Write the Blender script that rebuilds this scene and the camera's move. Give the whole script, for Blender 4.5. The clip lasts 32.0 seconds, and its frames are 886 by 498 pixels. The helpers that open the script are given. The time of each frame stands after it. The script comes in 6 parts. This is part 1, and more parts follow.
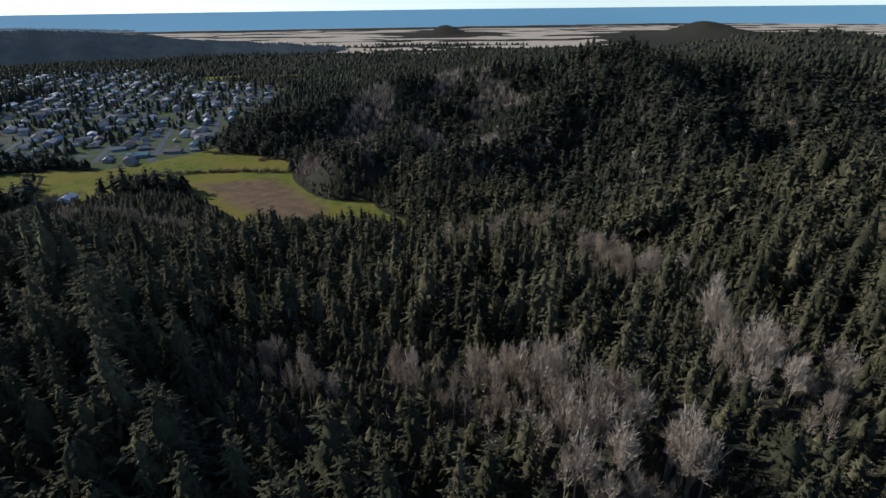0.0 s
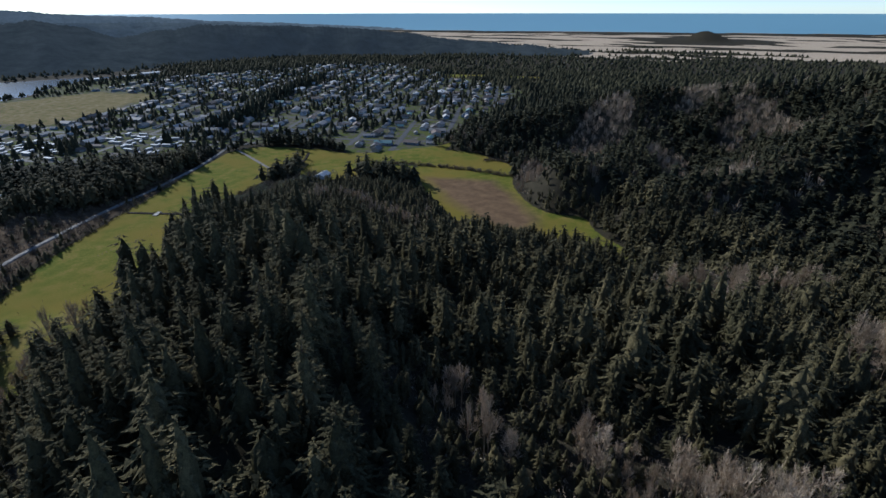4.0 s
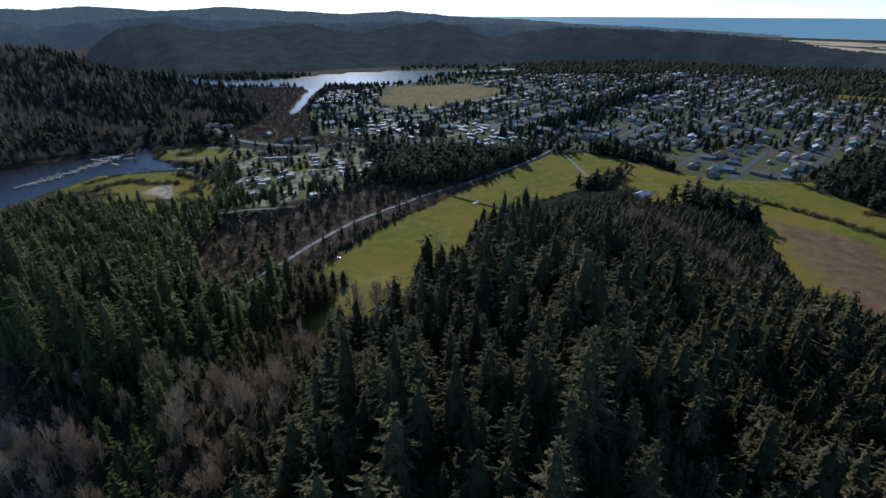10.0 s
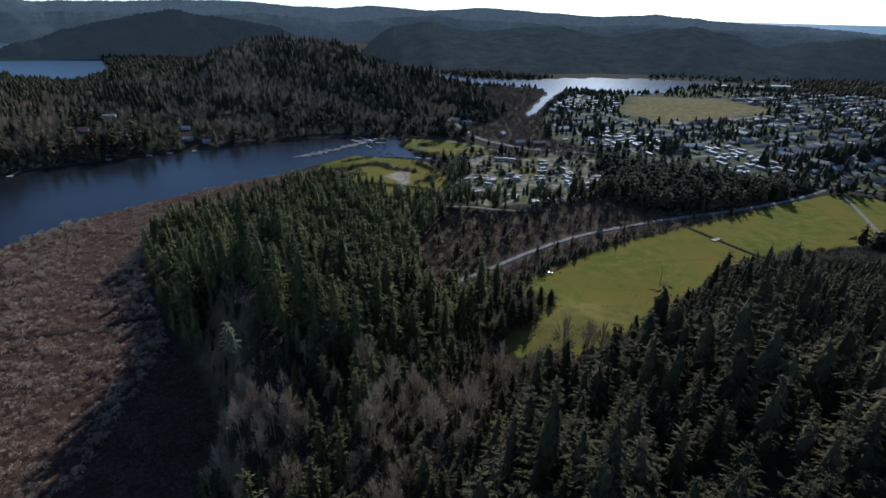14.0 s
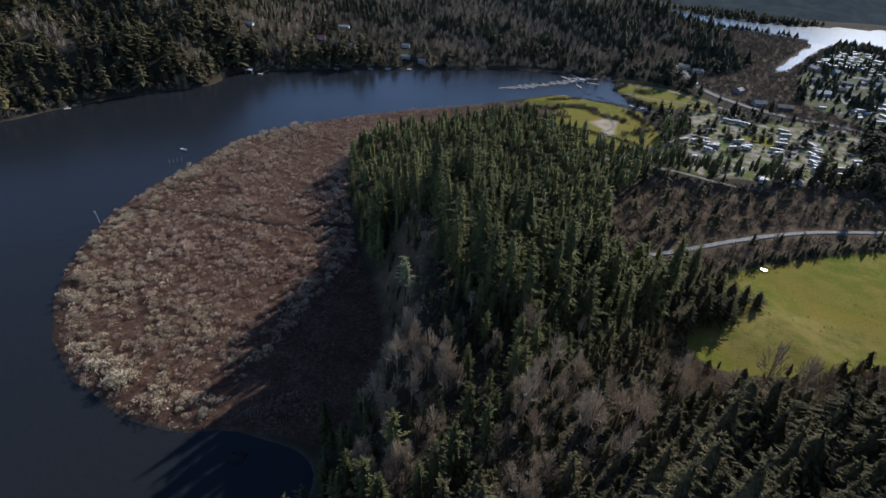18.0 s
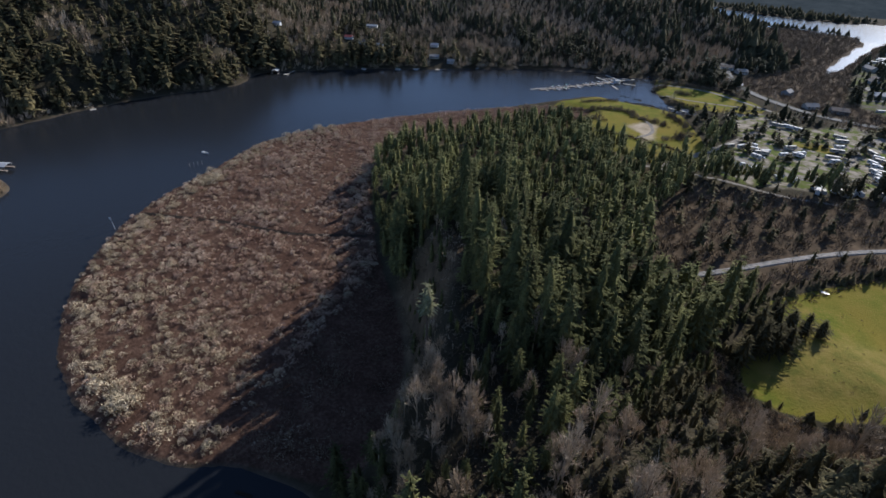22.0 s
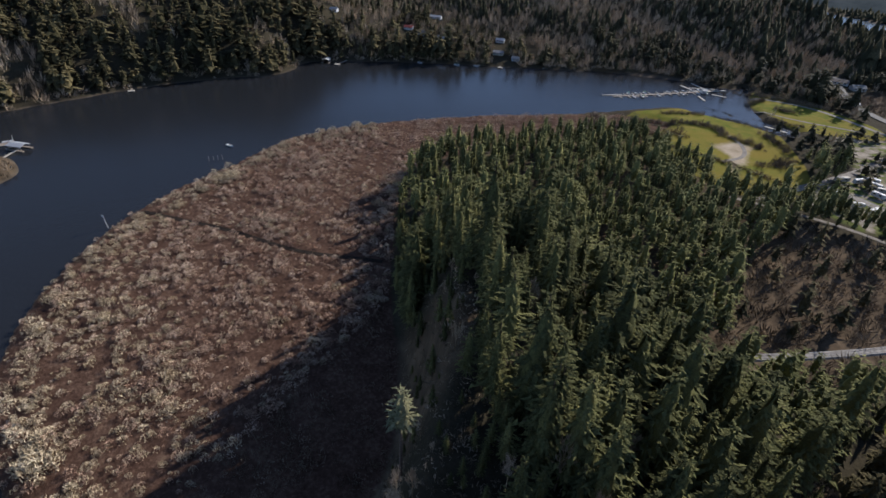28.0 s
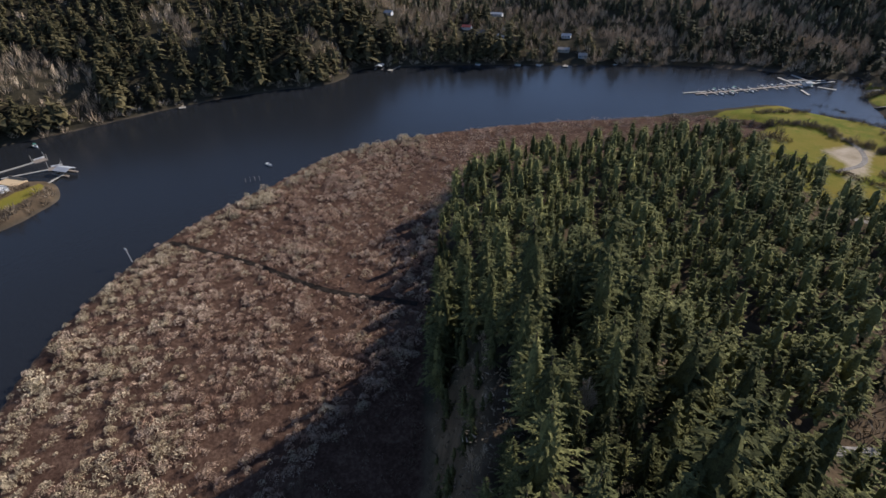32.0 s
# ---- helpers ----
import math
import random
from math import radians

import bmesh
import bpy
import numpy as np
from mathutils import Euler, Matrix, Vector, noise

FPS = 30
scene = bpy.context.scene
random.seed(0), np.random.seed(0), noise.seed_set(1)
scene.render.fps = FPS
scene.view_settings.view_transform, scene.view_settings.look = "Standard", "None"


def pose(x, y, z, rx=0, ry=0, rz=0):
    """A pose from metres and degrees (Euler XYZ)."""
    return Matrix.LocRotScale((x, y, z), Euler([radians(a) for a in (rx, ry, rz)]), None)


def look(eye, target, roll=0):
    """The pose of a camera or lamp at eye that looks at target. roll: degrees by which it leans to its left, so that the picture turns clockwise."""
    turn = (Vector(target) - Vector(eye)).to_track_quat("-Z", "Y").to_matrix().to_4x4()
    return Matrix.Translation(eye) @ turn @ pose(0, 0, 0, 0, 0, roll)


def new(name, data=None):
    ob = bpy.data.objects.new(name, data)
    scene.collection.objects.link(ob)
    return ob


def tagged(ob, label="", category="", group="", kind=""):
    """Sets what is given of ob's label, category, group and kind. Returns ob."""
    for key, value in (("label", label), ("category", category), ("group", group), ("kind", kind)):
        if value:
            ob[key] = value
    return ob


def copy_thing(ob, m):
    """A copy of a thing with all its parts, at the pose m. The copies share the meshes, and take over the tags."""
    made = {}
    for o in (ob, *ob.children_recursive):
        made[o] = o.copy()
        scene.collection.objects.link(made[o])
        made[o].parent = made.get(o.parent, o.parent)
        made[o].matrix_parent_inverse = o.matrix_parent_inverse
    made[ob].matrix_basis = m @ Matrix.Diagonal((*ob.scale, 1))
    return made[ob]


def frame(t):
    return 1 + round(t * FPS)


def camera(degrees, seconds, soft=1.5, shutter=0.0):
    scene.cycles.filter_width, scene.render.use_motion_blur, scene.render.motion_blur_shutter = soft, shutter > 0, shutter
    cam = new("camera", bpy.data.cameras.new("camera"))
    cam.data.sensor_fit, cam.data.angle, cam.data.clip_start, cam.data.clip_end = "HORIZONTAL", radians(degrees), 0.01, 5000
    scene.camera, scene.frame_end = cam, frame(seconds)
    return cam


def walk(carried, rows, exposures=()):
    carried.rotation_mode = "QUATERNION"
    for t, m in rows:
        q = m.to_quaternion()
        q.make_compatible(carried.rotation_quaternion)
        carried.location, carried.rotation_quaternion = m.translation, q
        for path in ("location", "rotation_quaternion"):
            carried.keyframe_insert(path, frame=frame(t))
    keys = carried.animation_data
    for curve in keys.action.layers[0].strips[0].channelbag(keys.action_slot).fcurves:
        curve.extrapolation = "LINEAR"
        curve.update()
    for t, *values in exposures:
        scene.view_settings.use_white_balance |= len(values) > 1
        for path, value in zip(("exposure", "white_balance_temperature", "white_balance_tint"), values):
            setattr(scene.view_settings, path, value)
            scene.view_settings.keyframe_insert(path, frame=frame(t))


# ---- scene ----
cam = camera(80.4, 32.0, soft=1.5)
PATH = [
    (0, (-31.075, -4.049, 138.013), (-29.445, -3.252, 137.172), -0.7),
    (0.5, (-29.253, -3.277, 138.555), (-27.661, -2.405, 137.716), -0.5),
    (1, (-27.487, -2.131, 139.158), (-25.959, -1.149, 138.322), -0.3),
    (1.5, (-25.865, -0.669, 139.541), (-24.388, 0.392, 138.707), -0.2),
    (2, (-24.406, 0.605, 139.849), (-22.979, 1.732, 139.016), -0.1),
    (2.5, (-23.318, 1.969, 140.195), (-21.959, 3.178, 139.363), 0.0),
    (3, (-22.095, 3.342, 140.444), (-20.808, 4.628, 139.613), 0.1),
    (3.5, (-20.867, 4.773, 140.677), (-19.644, 6.12, 139.846), 0.0),
    (5.5, (-16.902, 11.225, 142.116), (-15.952, 12.777, 141.287), 0.2),
    (6, (-16.167, 12.971, 142.181), (-15.305, 14.574, 141.352), 0.3),
    (6.5, (-15.16, 15.002, 142.237), (-14.392, 16.653, 141.41), 0.3),
    (7, (-14.376, 17.099, 142.178), (-13.696, 18.789, 141.352), 0.2),
    (7.5, (-13.929, 18.995, 142.257), (-13.337, 20.718, 141.431), 0.2),
    (8, (-13.075, 20.777, 142.246), (-12.573, 22.529, 141.421), 0.2),
    (8.5, (-12.013, 22.791, 142.303), (-11.595, 24.565, 141.479), 0.2),
    (9, (-10.947, 25.15, 142.288), (-10.616, 26.943, 141.465), 0.2),
    (9.5, (-10.122, 27.417, 142.095), (-9.881, 29.224, 141.272), 0.2),
    (10, (-9.908, 29.584, 141.826), (-9.753, 31.401, 141.003), 0.2),
    (10.5, (-10.079, 32.245, 141.708), (-10.013, 34.067, 140.886), 0.3),
    (11, (-10.387, 35.081, 141.946), (-10.417, 36.905, 141.125), 0.3),
    (11.5, (-11.267, 36.968, 142.319), (-11.387, 38.787, 141.497), 0.5),
    (12, (-12.155, 38.423, 142.686), (-12.373, 40.233, 141.864), 0.8),
    (12.5, (-13.294, 39.585, 143.072), (-13.609, 41.38, 142.249), 1.0),
    (13, (-14.566, 40.795, 143.479), (-14.977, 42.57, 142.653), 1.2),
    (13.5, (-15.727, 42.344, 143.609), (-16.234, 44.094, 142.783), 1.3),
    (14, (-16.81, 43.944, 143.57), (-17.416, 45.661, 142.744), 1.3),
    (14.5, (-17.712, 45.696, 143.664), (-18.408, 47.379, 142.837), 1.3),
    (16.5, (-22.093, 50.455, 144.248), (-23.104, 51.976, 143.431), 3.6),
    (17, (-23.287, 51.774, 144.449), (-24.371, 53.213, 143.58), 3.7),
    (17.5, (-24.486, 53.112, 144.537), (-25.581, 54.458, 143.542), 3.6),
    (18, (-25.819, 54.636, 144.475), (-26.927, 55.917, 143.412), 3.2),
    (18.5, (-27.276, 56.016, 144.432), (-28.415, 57.267, 143.364), 2.8),
    (19, (-28.792, 57.158, 144.325), (-29.931, 58.407, 143.256), 2.7),
    (19.5, (-30.283, 58.415, 144.167), (-31.4, 59.684, 143.1), 2.8),
    (20, (-31.753, 59.825, 143.955), (-32.886, 61.079, 142.886), 2.7),
    (20.5, (-33.34, 61.452, 143.651), (-34.492, 62.689, 142.582), 2.6),
    (21, (-35.03, 63.387, 143.069), (-36.187, 64.619, 142.001), 2.6),
    (21.5, (-36.84, 65.69, 142.199), (-38.003, 66.916, 141.129), 2.6),
    (22, (-38.944, 68.161, 141.081), (-40.122, 69.373, 140.012), 2.4),
    (22.5, (-40.946, 70.848, 139.906), (-42.145, 72.041, 138.839), 1.6),
    (23, (-42.766, 73.638, 138.829), (-43.974, 74.822, 137.762), 1.4),
    (23.5, (-44.753, 76.65, 137.833), (-45.953, 77.84, 136.763), 1.7),
    (24, (-46.986, 80.033, 136.769), (-48.185, 81.223, 135.699), 1.8),
    (24.5, (-49.266, 83.513, 135.936), (-50.459, 84.709, 134.864), 2.2),
    (25, (-51.307, 87.001, 135.439), (-52.502, 88.191, 134.364), 3.3),
    (25.5, (-53.378, 90.507, 134.937), (-54.601, 91.663, 133.857), 3.5),
    (27.5, (-63.04, 106.415, 131.609), (-64.337, 107.479, 130.521), 3.0),
    (28, (-65.613, 110.477, 131.123), (-66.927, 111.517, 130.031), 3.5),
    (28.5, (-68.372, 114.328, 130.559), (-69.712, 115.329, 129.463), 3.6),
    (29, (-71.322, 118.064, 129.94), (-72.683, 119.031, 128.84), 3.6),
    (29.5, (-74.379, 121.737, 129.249), (-75.757, 122.678, 128.146), 3.4),
    (30, (-77.552, 125.516, 128.599), (-78.942, 126.436, 127.494), 3.3),
    (30.5, (-80.786, 129.361, 128.0), (-82.189, 130.257, 126.893), 2.8),
    (31, (-83.755, 132.925, 127.447), (-85.187, 133.779, 126.343), 0.6),
    (31.5, (-86.745, 136.505, 126.995), (-88.193, 137.335, 125.893), -0.7),
    (32, (-89.74, 140.091, 126.707), (-91.194, 140.908, 125.604), -1.4),
]
walk(cam, [(t, look(eye, target, roll)) for t, eye, target, roll in PATH], [(0, 0.0, 5250, 9), (9, -0.1, 5200, 9), (14.5, -0.13, 5250, 8), (17, -0.08, 5350, 8), (18, 0.36, 5700, 11), (19, 0.4, 5750, 12), (32, 0.48, 6150, 15)])

# ---- world, sun, exposure ----
SUN_AZ, SUN_EL = -5.0, 27.0      # degrees from +Y towards +X; height of the sun
world = bpy.data.worlds.new("sky")
scene.world = world
world.use_nodes = True
wn = world.node_tree
sky = wn.nodes.new("ShaderNodeTexSky")
sky.sky_type, sky.sun_disc = 'NISHITA', False
sky.sun_elevation, sky.sun_rotation = radians(SUN_EL), radians(SUN_AZ)
sky.air_density, sky.dust_density, sky.ozone_density = 0.6, 0.05, 1.0
wn.links.new(sky.outputs[0], wn.nodes["Background"].inputs[0])
wn.nodes["Background"].inputs[1].default_value = 0.13
sun = new("sun", bpy.data.lights.new("sun", 'SUN'))
sun.data.energy, sun.data.angle, sun.data.color = 5.0, radians(0.6), (1.0, 0.92, 0.8)
sa, se = radians(SUN_AZ), radians(SUN_EL)
sun.matrix_world = look((0, 0, 0), (-math.sin(sa) * math.cos(se), -math.cos(sa) * math.cos(se), -math.sin(se)))

# ---- materials ----


def mat(name, rough=0.8, spec=0.2):
    m = bpy.data.materials.new(name)
    m.use_nodes = True
    b = m.node_tree.nodes["Principled BSDF"]
    b.inputs["Roughness"].default_value = rough
    b.inputs["Specular IOR Level"].default_value = spec
    return m, m.node_tree, b


def noise_at(nt, scale, detail=4.0, rough=0.6, coords=None, stretch=None):
    """A noise over world metres; scale in cycles a metre."""
    tc = nt.nodes.new("ShaderNodeNewGeometry")
    src = tc.outputs["Position"]
    if stretch:
        mp = nt.nodes.new("ShaderNodeMapping")
        mp.inputs["Scale"].default_value = stretch
        nt.links.new(src, mp.inputs[0])
        src = mp.outputs[0]
    n = nt.nodes.new("ShaderNodeTexNoise")
    n.inputs["Scale"].default_value = scale
    n.inputs["Detail"].default_value = detail
    n.inputs["Roughness"].default_value = rough
    nt.links.new(src, n.inputs["Vector"])
    return n.outputs["Fac"]


def ramp(nt, fac, stops):
    r = nt.nodes.new("ShaderNodeValToRGB")
    el = r.color_ramp.elements
    while len(el) < len(stops):
        el.new(0.5)
    for e, (p, c) in zip(el, stops):
        e.position, e.color = p, (*c, 1)
    nt.links.new(fac, r.inputs[0])
    return r.outputs[0]


def mix(nt, fac, a, b, mode='MIX'):
    m = nt.nodes.new("ShaderNodeMix")
    m.data_type, m.blend_type = 'RGBA', mode
    for sock, v in ((m.inputs["Factor"], fac), (m.inputs["A"], a), (m.inputs["B"], b)):
        if isinstance(v, (int, float)):
            sock.default_value = v
        elif isinstance(v, tuple):
            sock.default_value = (*v, 1)
        else:
            nt.links.new(v, sock)
    return m.outputs["Result"]


def arith(nt, op, a, b=0.0, c=0.0):
    m = nt.nodes.new("ShaderNodeMath")
    m.operation = op
    for sock, v in zip(m.inputs, (a, b, c)):
        if isinstance(v, (int, float)):
            sock.default_value = v
        else:
            nt.links.new(v, sock)
    return m.outputs[0]


def attr(nt, name):
    a = nt.nodes.new("ShaderNodeAttribute")
    a.attribute_name = name
    return a.outputs["Fac"]


def bump(nt, b, height, strength=0.4, distance=0.3):
    n = nt.nodes.new("ShaderNodeBump")
    n.inputs["Strength"].default_value, n.inputs["Distance"].default_value = strength, distance
    nt.links.new(height, n.inputs["Height"])
    nt.links.new(n.outputs[0], b.inputs["Normal"])


def tinted(name, stops, rough=0.85, spec=0.03, scale=0.6, grain=0.0):
    """A material whose colour runs along stops by the tint of each plant or piece and a little by noise."""
    m, nt, b = mat(name, rough, spec)
    oi = nt.nodes.new("ShaderNodeObjectInfo")
    t = arith(nt, 'ADD', attr(nt, "tint"), oi.outputs["Random"])
    t = arith(nt, 'FRACT', t)
    n = noise_at(nt, scale, 3)
    t = arith(nt, 'ADD', arith(nt, 'MULTIPLY', t, 0.7), arith(nt, 'MULTIPLY_ADD', n, 0.9, -0.3))
    if grain:
        g = noise_at(nt, grain, 3, 0.7)
        t = arith(nt, 'ADD', t, arith(nt, 'MULTIPLY_ADD', g, 1.5, -0.75))
        bump(nt, b, g, 1.0, 0.35 / grain)
    nt.links.new(ramp(nt, t, stops), b.inputs["Base Color"])
    return m


def simple(name, col, rough=0.7, spec=0.3, metal=0.0, vary=0.25, scale=2.0):
    m, nt, b = mat(name, rough, spec)
    n = noise_at(nt, scale, 4)
    lo, hi = tuple(c * (1 - vary) for c in col), tuple(min(1, c * (1 + vary)) for c in col)
    nt.links.new(ramp(nt, n, [(0.3, lo), (0.7, hi)]), b.inputs["Base Color"])
    b.inputs["Metallic"].default_value = metal
    return m


NEEDLE = tinted("conifer_needles", [(0.0, (0.036, 0.034, 0.017)), (0.4, (0.06, 0.053, 0.028)), (0.75, (0.098, 0.084, 0.042)), (1.0, (0.15, 0.122, 0.062))], grain=2.6)
FAR_NEEDLE = tinted("far_forest", [(0.0, (0.026, 0.027, 0.016)), (0.5, (0.043, 0.042, 0.024)), (0.85, (0.064, 0.059, 0.032)), (1.0, (0.095, 0.083, 0.048))], scale=0.03, grain=1.2)
PINE = tinted("pine_needles", [(0.0, (0.055, 0.057, 0.026)), (0.4, (0.11, 0.112, 0.046)), (0.75, (0.17, 0.168, 0.064)), (1.0, (0.225, 0.21, 0.086))], grain=2.2)
BRUSH = tinted("brown_brush", [(0.0, (0.07, 0.055, 0.04)), (0.4, (0.14, 0.11, 0.075)), (0.75, (0.21, 0.165, 0.115)), (1.0, (0.3, 0.245, 0.18))], 0.85, 0.1, scale=0.06)
PALE_TWIG = tinted("pale_marsh_twigs", [(0.0, (0.32, 0.26, 0.165)), (0.5, (0.46, 0.38, 0.25)), (1.0, (0.6, 0.51, 0.36))], 0.85, 0.1, scale=0.05)
# sunlight put into the colour: lighter needles for the lone spruce
SUNLIT_SPRUCE = tinted("sunlit_spruce_needles", [(0.0, (0.09, 0.088, 0.05)), (0.4, (0.16, 0.155, 0.085)), (0.75, (0.24, 0.23, 0.13)), (1.0, (0.31, 0.29, 0.17))], grain=2.2)
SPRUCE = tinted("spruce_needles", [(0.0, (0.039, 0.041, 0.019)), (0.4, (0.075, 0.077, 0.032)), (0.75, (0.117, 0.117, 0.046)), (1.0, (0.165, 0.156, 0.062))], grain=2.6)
BARK = simple("bark", (0.12, 0.09, 0.07), 0.9, 0.1, vary=0.4, scale=3)
TWIG = tinted("bare_twigs", [(0.0, (0.24, 0.18, 0.12)), (0.5, (0.36, 0.28, 0.193)), (1.0, (0.5, 0.4, 0.29))], 0.85, 0.1)
MARSH_TWIG = tinted("marsh_twigs", [(0.0, (0.27, 0.16, 0.108)), (0.3, (0.37, 0.25, 0.178)), (0.6, (0.47, 0.35, 0.255)), (1.0, (0.65, 0.53, 0.39))], 0.85, 0.1, scale=0.05)

# ---- plan ----


def sdf(poly, x, y):
    """Signed distance to a closed outline, negative inside."""
    p = np.array(poly, float)
    q = np.roll(p, -1, axis=0)
    if x.size < 400:
        ax, ay, bx, by = (v[:, None] for v in (p[:, 0], p[:, 1], q[:, 0], q[:, 1]))
        X, Y = x.reshape(1, -1), y.reshape(1, -1)
        ex, ey = bx - ax, by - ay
        s = np.clip(((X - ax) * ex + (Y - ay) * ey) / (ex * ex + ey * ey + 1e-12), 0, 1)
        d = np.sqrt(((X - ax - s * ex) ** 2 + (Y - ay - s * ey) ** 2).min(0))
        hit = ((ay <= Y) != (by <= Y)) & (X < ax + (Y - ay) / np.where(ey == 0, 1, ey) * ex)
        return np.where(hit.sum(0) % 2, -d, d).reshape(x.shape)
    d = np.full(x.shape, 1e18)
    inside = np.zeros(x.shape, bool)
    for (ax, ay), (bx, by) in zip(p, q):
        ex, ey = bx - ax, by - ay
        wx, wy = x - ax, y - ay
        s = np.clip((wx * ex + wy * ey) / (ex * ex + ey * ey), 0, 1)
        d = np.minimum(d, (wx - s * ex) ** 2 + (wy - s * ey) ** 2)
        if ay != by:
            inside ^= ((ay <= y) != (by <= y)) & (x < ax + (y - ay) / (by - ay) * ex)
    return np.where(inside, -1, 1) * np.sqrt(d)


def line_sd(pts, x, y, half):
    """Distance to an open line, less half its width."""
    d = np.full(x.shape, 1e18)
    for (ax, ay), (bx, by) in zip(pts, pts[1:]):
        ex, ey = bx - ax, by - ay
        s = np.clip(((x - ax) * ex + (y - ay) * ey) / (ex * ex + ey * ey), 0, 1)
        d = np.minimum(d, (x - ax - s * ex) ** 2 + (y - ay - s * ey) ** 2)
    return np.sqrt(d) - half


def smooth(poly, n=4):
    """The outline with its corners cut, closed."""
    p = np.array(poly, float)
    for _ in range(n):
        q = np.roll(p, -1, axis=0)
        p = np.stack([0.75 * p + 0.25 * q, 0.25 * p + 0.75 * q], 1).reshape(-1, 2)
    return [tuple(v) for v in p]


LAKE_NORTH = [(-300, 668), (-297, 623), (-359, 620), (-457, 488), (-520, 403), (-550, 338), (-559, 318), (-523, 284), (-537, 230), (-537, 169), (-522, 105), (-512, 50), (-505, -60), (-560, -500),
              (-60, -500), (-90, -120), (-98, 0), (-104, 60), (-108, 96), (-116, 107), (-130, 107), (-148, 96), (-166, 78), (-207, 66), (-253, 72), (-295, 95), (-332, 127), (-364, 192), (-386, 233), (-382, 286), (-364, 354), (-318, 452),
              (-300, 520), (-268, 556), (-236, 552), (-232, 564), (-262, 590)]
HUT_POINT = [(-374, 40), (-384, 66), (-396, 80), (-412, 87), (-428, 84), (-440, 70), (-456, 44), (-500, -90), (-370, -90)]
MARSH = [(-270, 500), (-318, 450), (-364, 354), (-382, 286), (-386, 233), (-364, 192), (-332, 127), (-295, 95), (-253, 72), (-207, 66), (-166, 78), (-148, 97), (-132, 108), (-119, 113), (-123, 128), (-131, 142), (-146, 161),
         (-170, 178), (-200, 193), (-224, 208), (-284, 250), (-308, 285), (-298, 339), (-282, 400), (-262, 450)]
LAKE_TOWN = [(-1233, 2230), (-913, 1735), (-780, 1620), (-640, 1430), (-442, 1310), (-291, 1300), (-150, 1460), (76, 1520), (300, 1490), (300, 1440), (150, 1440), (60, 1330), (29, 1212), (-65, 1180),
             (-165, 1160), (-166, 1000), (-160, 845), (-176, 845), (-184, 1000), (-186, 1160), (-268, 1185), (-392, 1138), (-640, 1330), (-790, 1560), (-913, 1660), (-1260, 2170)]
LAKE_FAR = [(-2668, 1480), (-2602, 1750), (-1433, 1200), (-1022, 830), (-1195, 770), (-1730, 1040)]
POND = [(-78, 792), (-40, 806), (-34, 822), (-74, 814)]
FIELD_WEST = [(-56, 238), (-34, 240), (-10, 262), (8, 292), (38, 352), (60, 392), (112, 428), (165, 470), (212, 512), (232, 545), (172, 592), (100, 520), (34, 446), (-22, 383), (-60, 318), (-68, 290), (-58, 282), (-60, 262)]
FIELD_EAST = [(243, 448), (258, 390), (228, 318), (208, 262), (218, 234), (240, 205), (243, 165), (252, 146), (262, 160), (272, 196), (291, 216), (275, 236), (277, 259), (304, 304), (330, 326), (352, 336), (358, 430), (300, 440)]
FIELD_BROWN = [(262, 372), (300, 322), (288, 290), (262, 240), (240, 222), (224, 244), (236, 308)]
PARK = [(-306, 466), (-282, 540), (-262, 548), (-225, 545), (-205, 530), (-165, 480), (-150, 436), (-175, 405), (-230, 417), (-275, 440)]
SOUTH_SCRUB = [(-64, 240), (-52, 216), (-26, 208), (6, 232), (22, 276), (8, 284), (-8, 258), (-30, 238), (-50, 234)]
FIELD_KNOLL = [(-58, 244), (-36, 244), (-10, 266), (10, 300), (4, 318), (-20, 306), (-46, 300), (-58, 270)]
HOLLOW = [(-182, 174), (-184, 186), (-160, 188), (-140, 182), (-127, 172), (-124, 140), (-132, 116), (-160, 130)]
STRIP = [(168, 432), (205, 500), (232, 548), (252, 480), (345, 458), (366, 445), (300, 428), (246, 440), (214, 408), (192, 400), (172, 410)]
SPIT = [(-300, 616), (-236, 575), (-205, 560), (-165, 590), (-165, 625), (-230, 640), (-290, 640)]
CAMP_LAWN = [(-127, 541), (-94, 558), (-86, 536), (-118, 528)]
PINE_FLOOR = [(-300, 290), (-210, 215), (-130, 240), (-100, 270), (-140, 400), (-180, 405), (-260, 440), (-285, 400)]
RV_PARK = [(-155, 434), (-119, 427), (-89, 448), (-48, 476), (-32, 536), (-48, 625), (-100, 625), (-120, 585), (-180, 600), (-190, 575), (-150, 510)]
TOWN = [(-120, 705), (-40, 655), (95, 590), (180, 610), (262, 560), (250, 470), (345, 455), (480, 540), (735, 640), (800, 955), (870, 1390), (265, 1340), (150, 1400), (60, 1320), (40, 1200), (-140, 1120), (-150, 900)]
TOWN_SAND = [(-42, 939), (-21, 1143), (126, 1190), (207, 1066), (100, 944), (31, 876)]
PARK_SAND = [(-226, 469), (-222, 490), (-210, 495), (-206, 477), (-198, 461), (-194, 434), (-209, 462)]
INLET = [(-312, 566), (-280, 550), (-259, 553), (-245, 560), (-232, 565), (-218, 568), (-205, 561), (-205, 546), (-215, 540), (-230, 541), (-244, 539), (-262, 533), (-274, 529), (-304, 533)]
CLEARINGS = [[(620, 1110), (690, 1120), (880, 930), (835, 878)], [(850, 870), (900, 880), (960, 790), (900, 780)]]
ROAD = [(-120, 262), (-104, 285), (-88, 312), (-69, 350), (-45, 388), (-14, 422), (28, 461), (80, 505), (130, 555), (180, 620)]

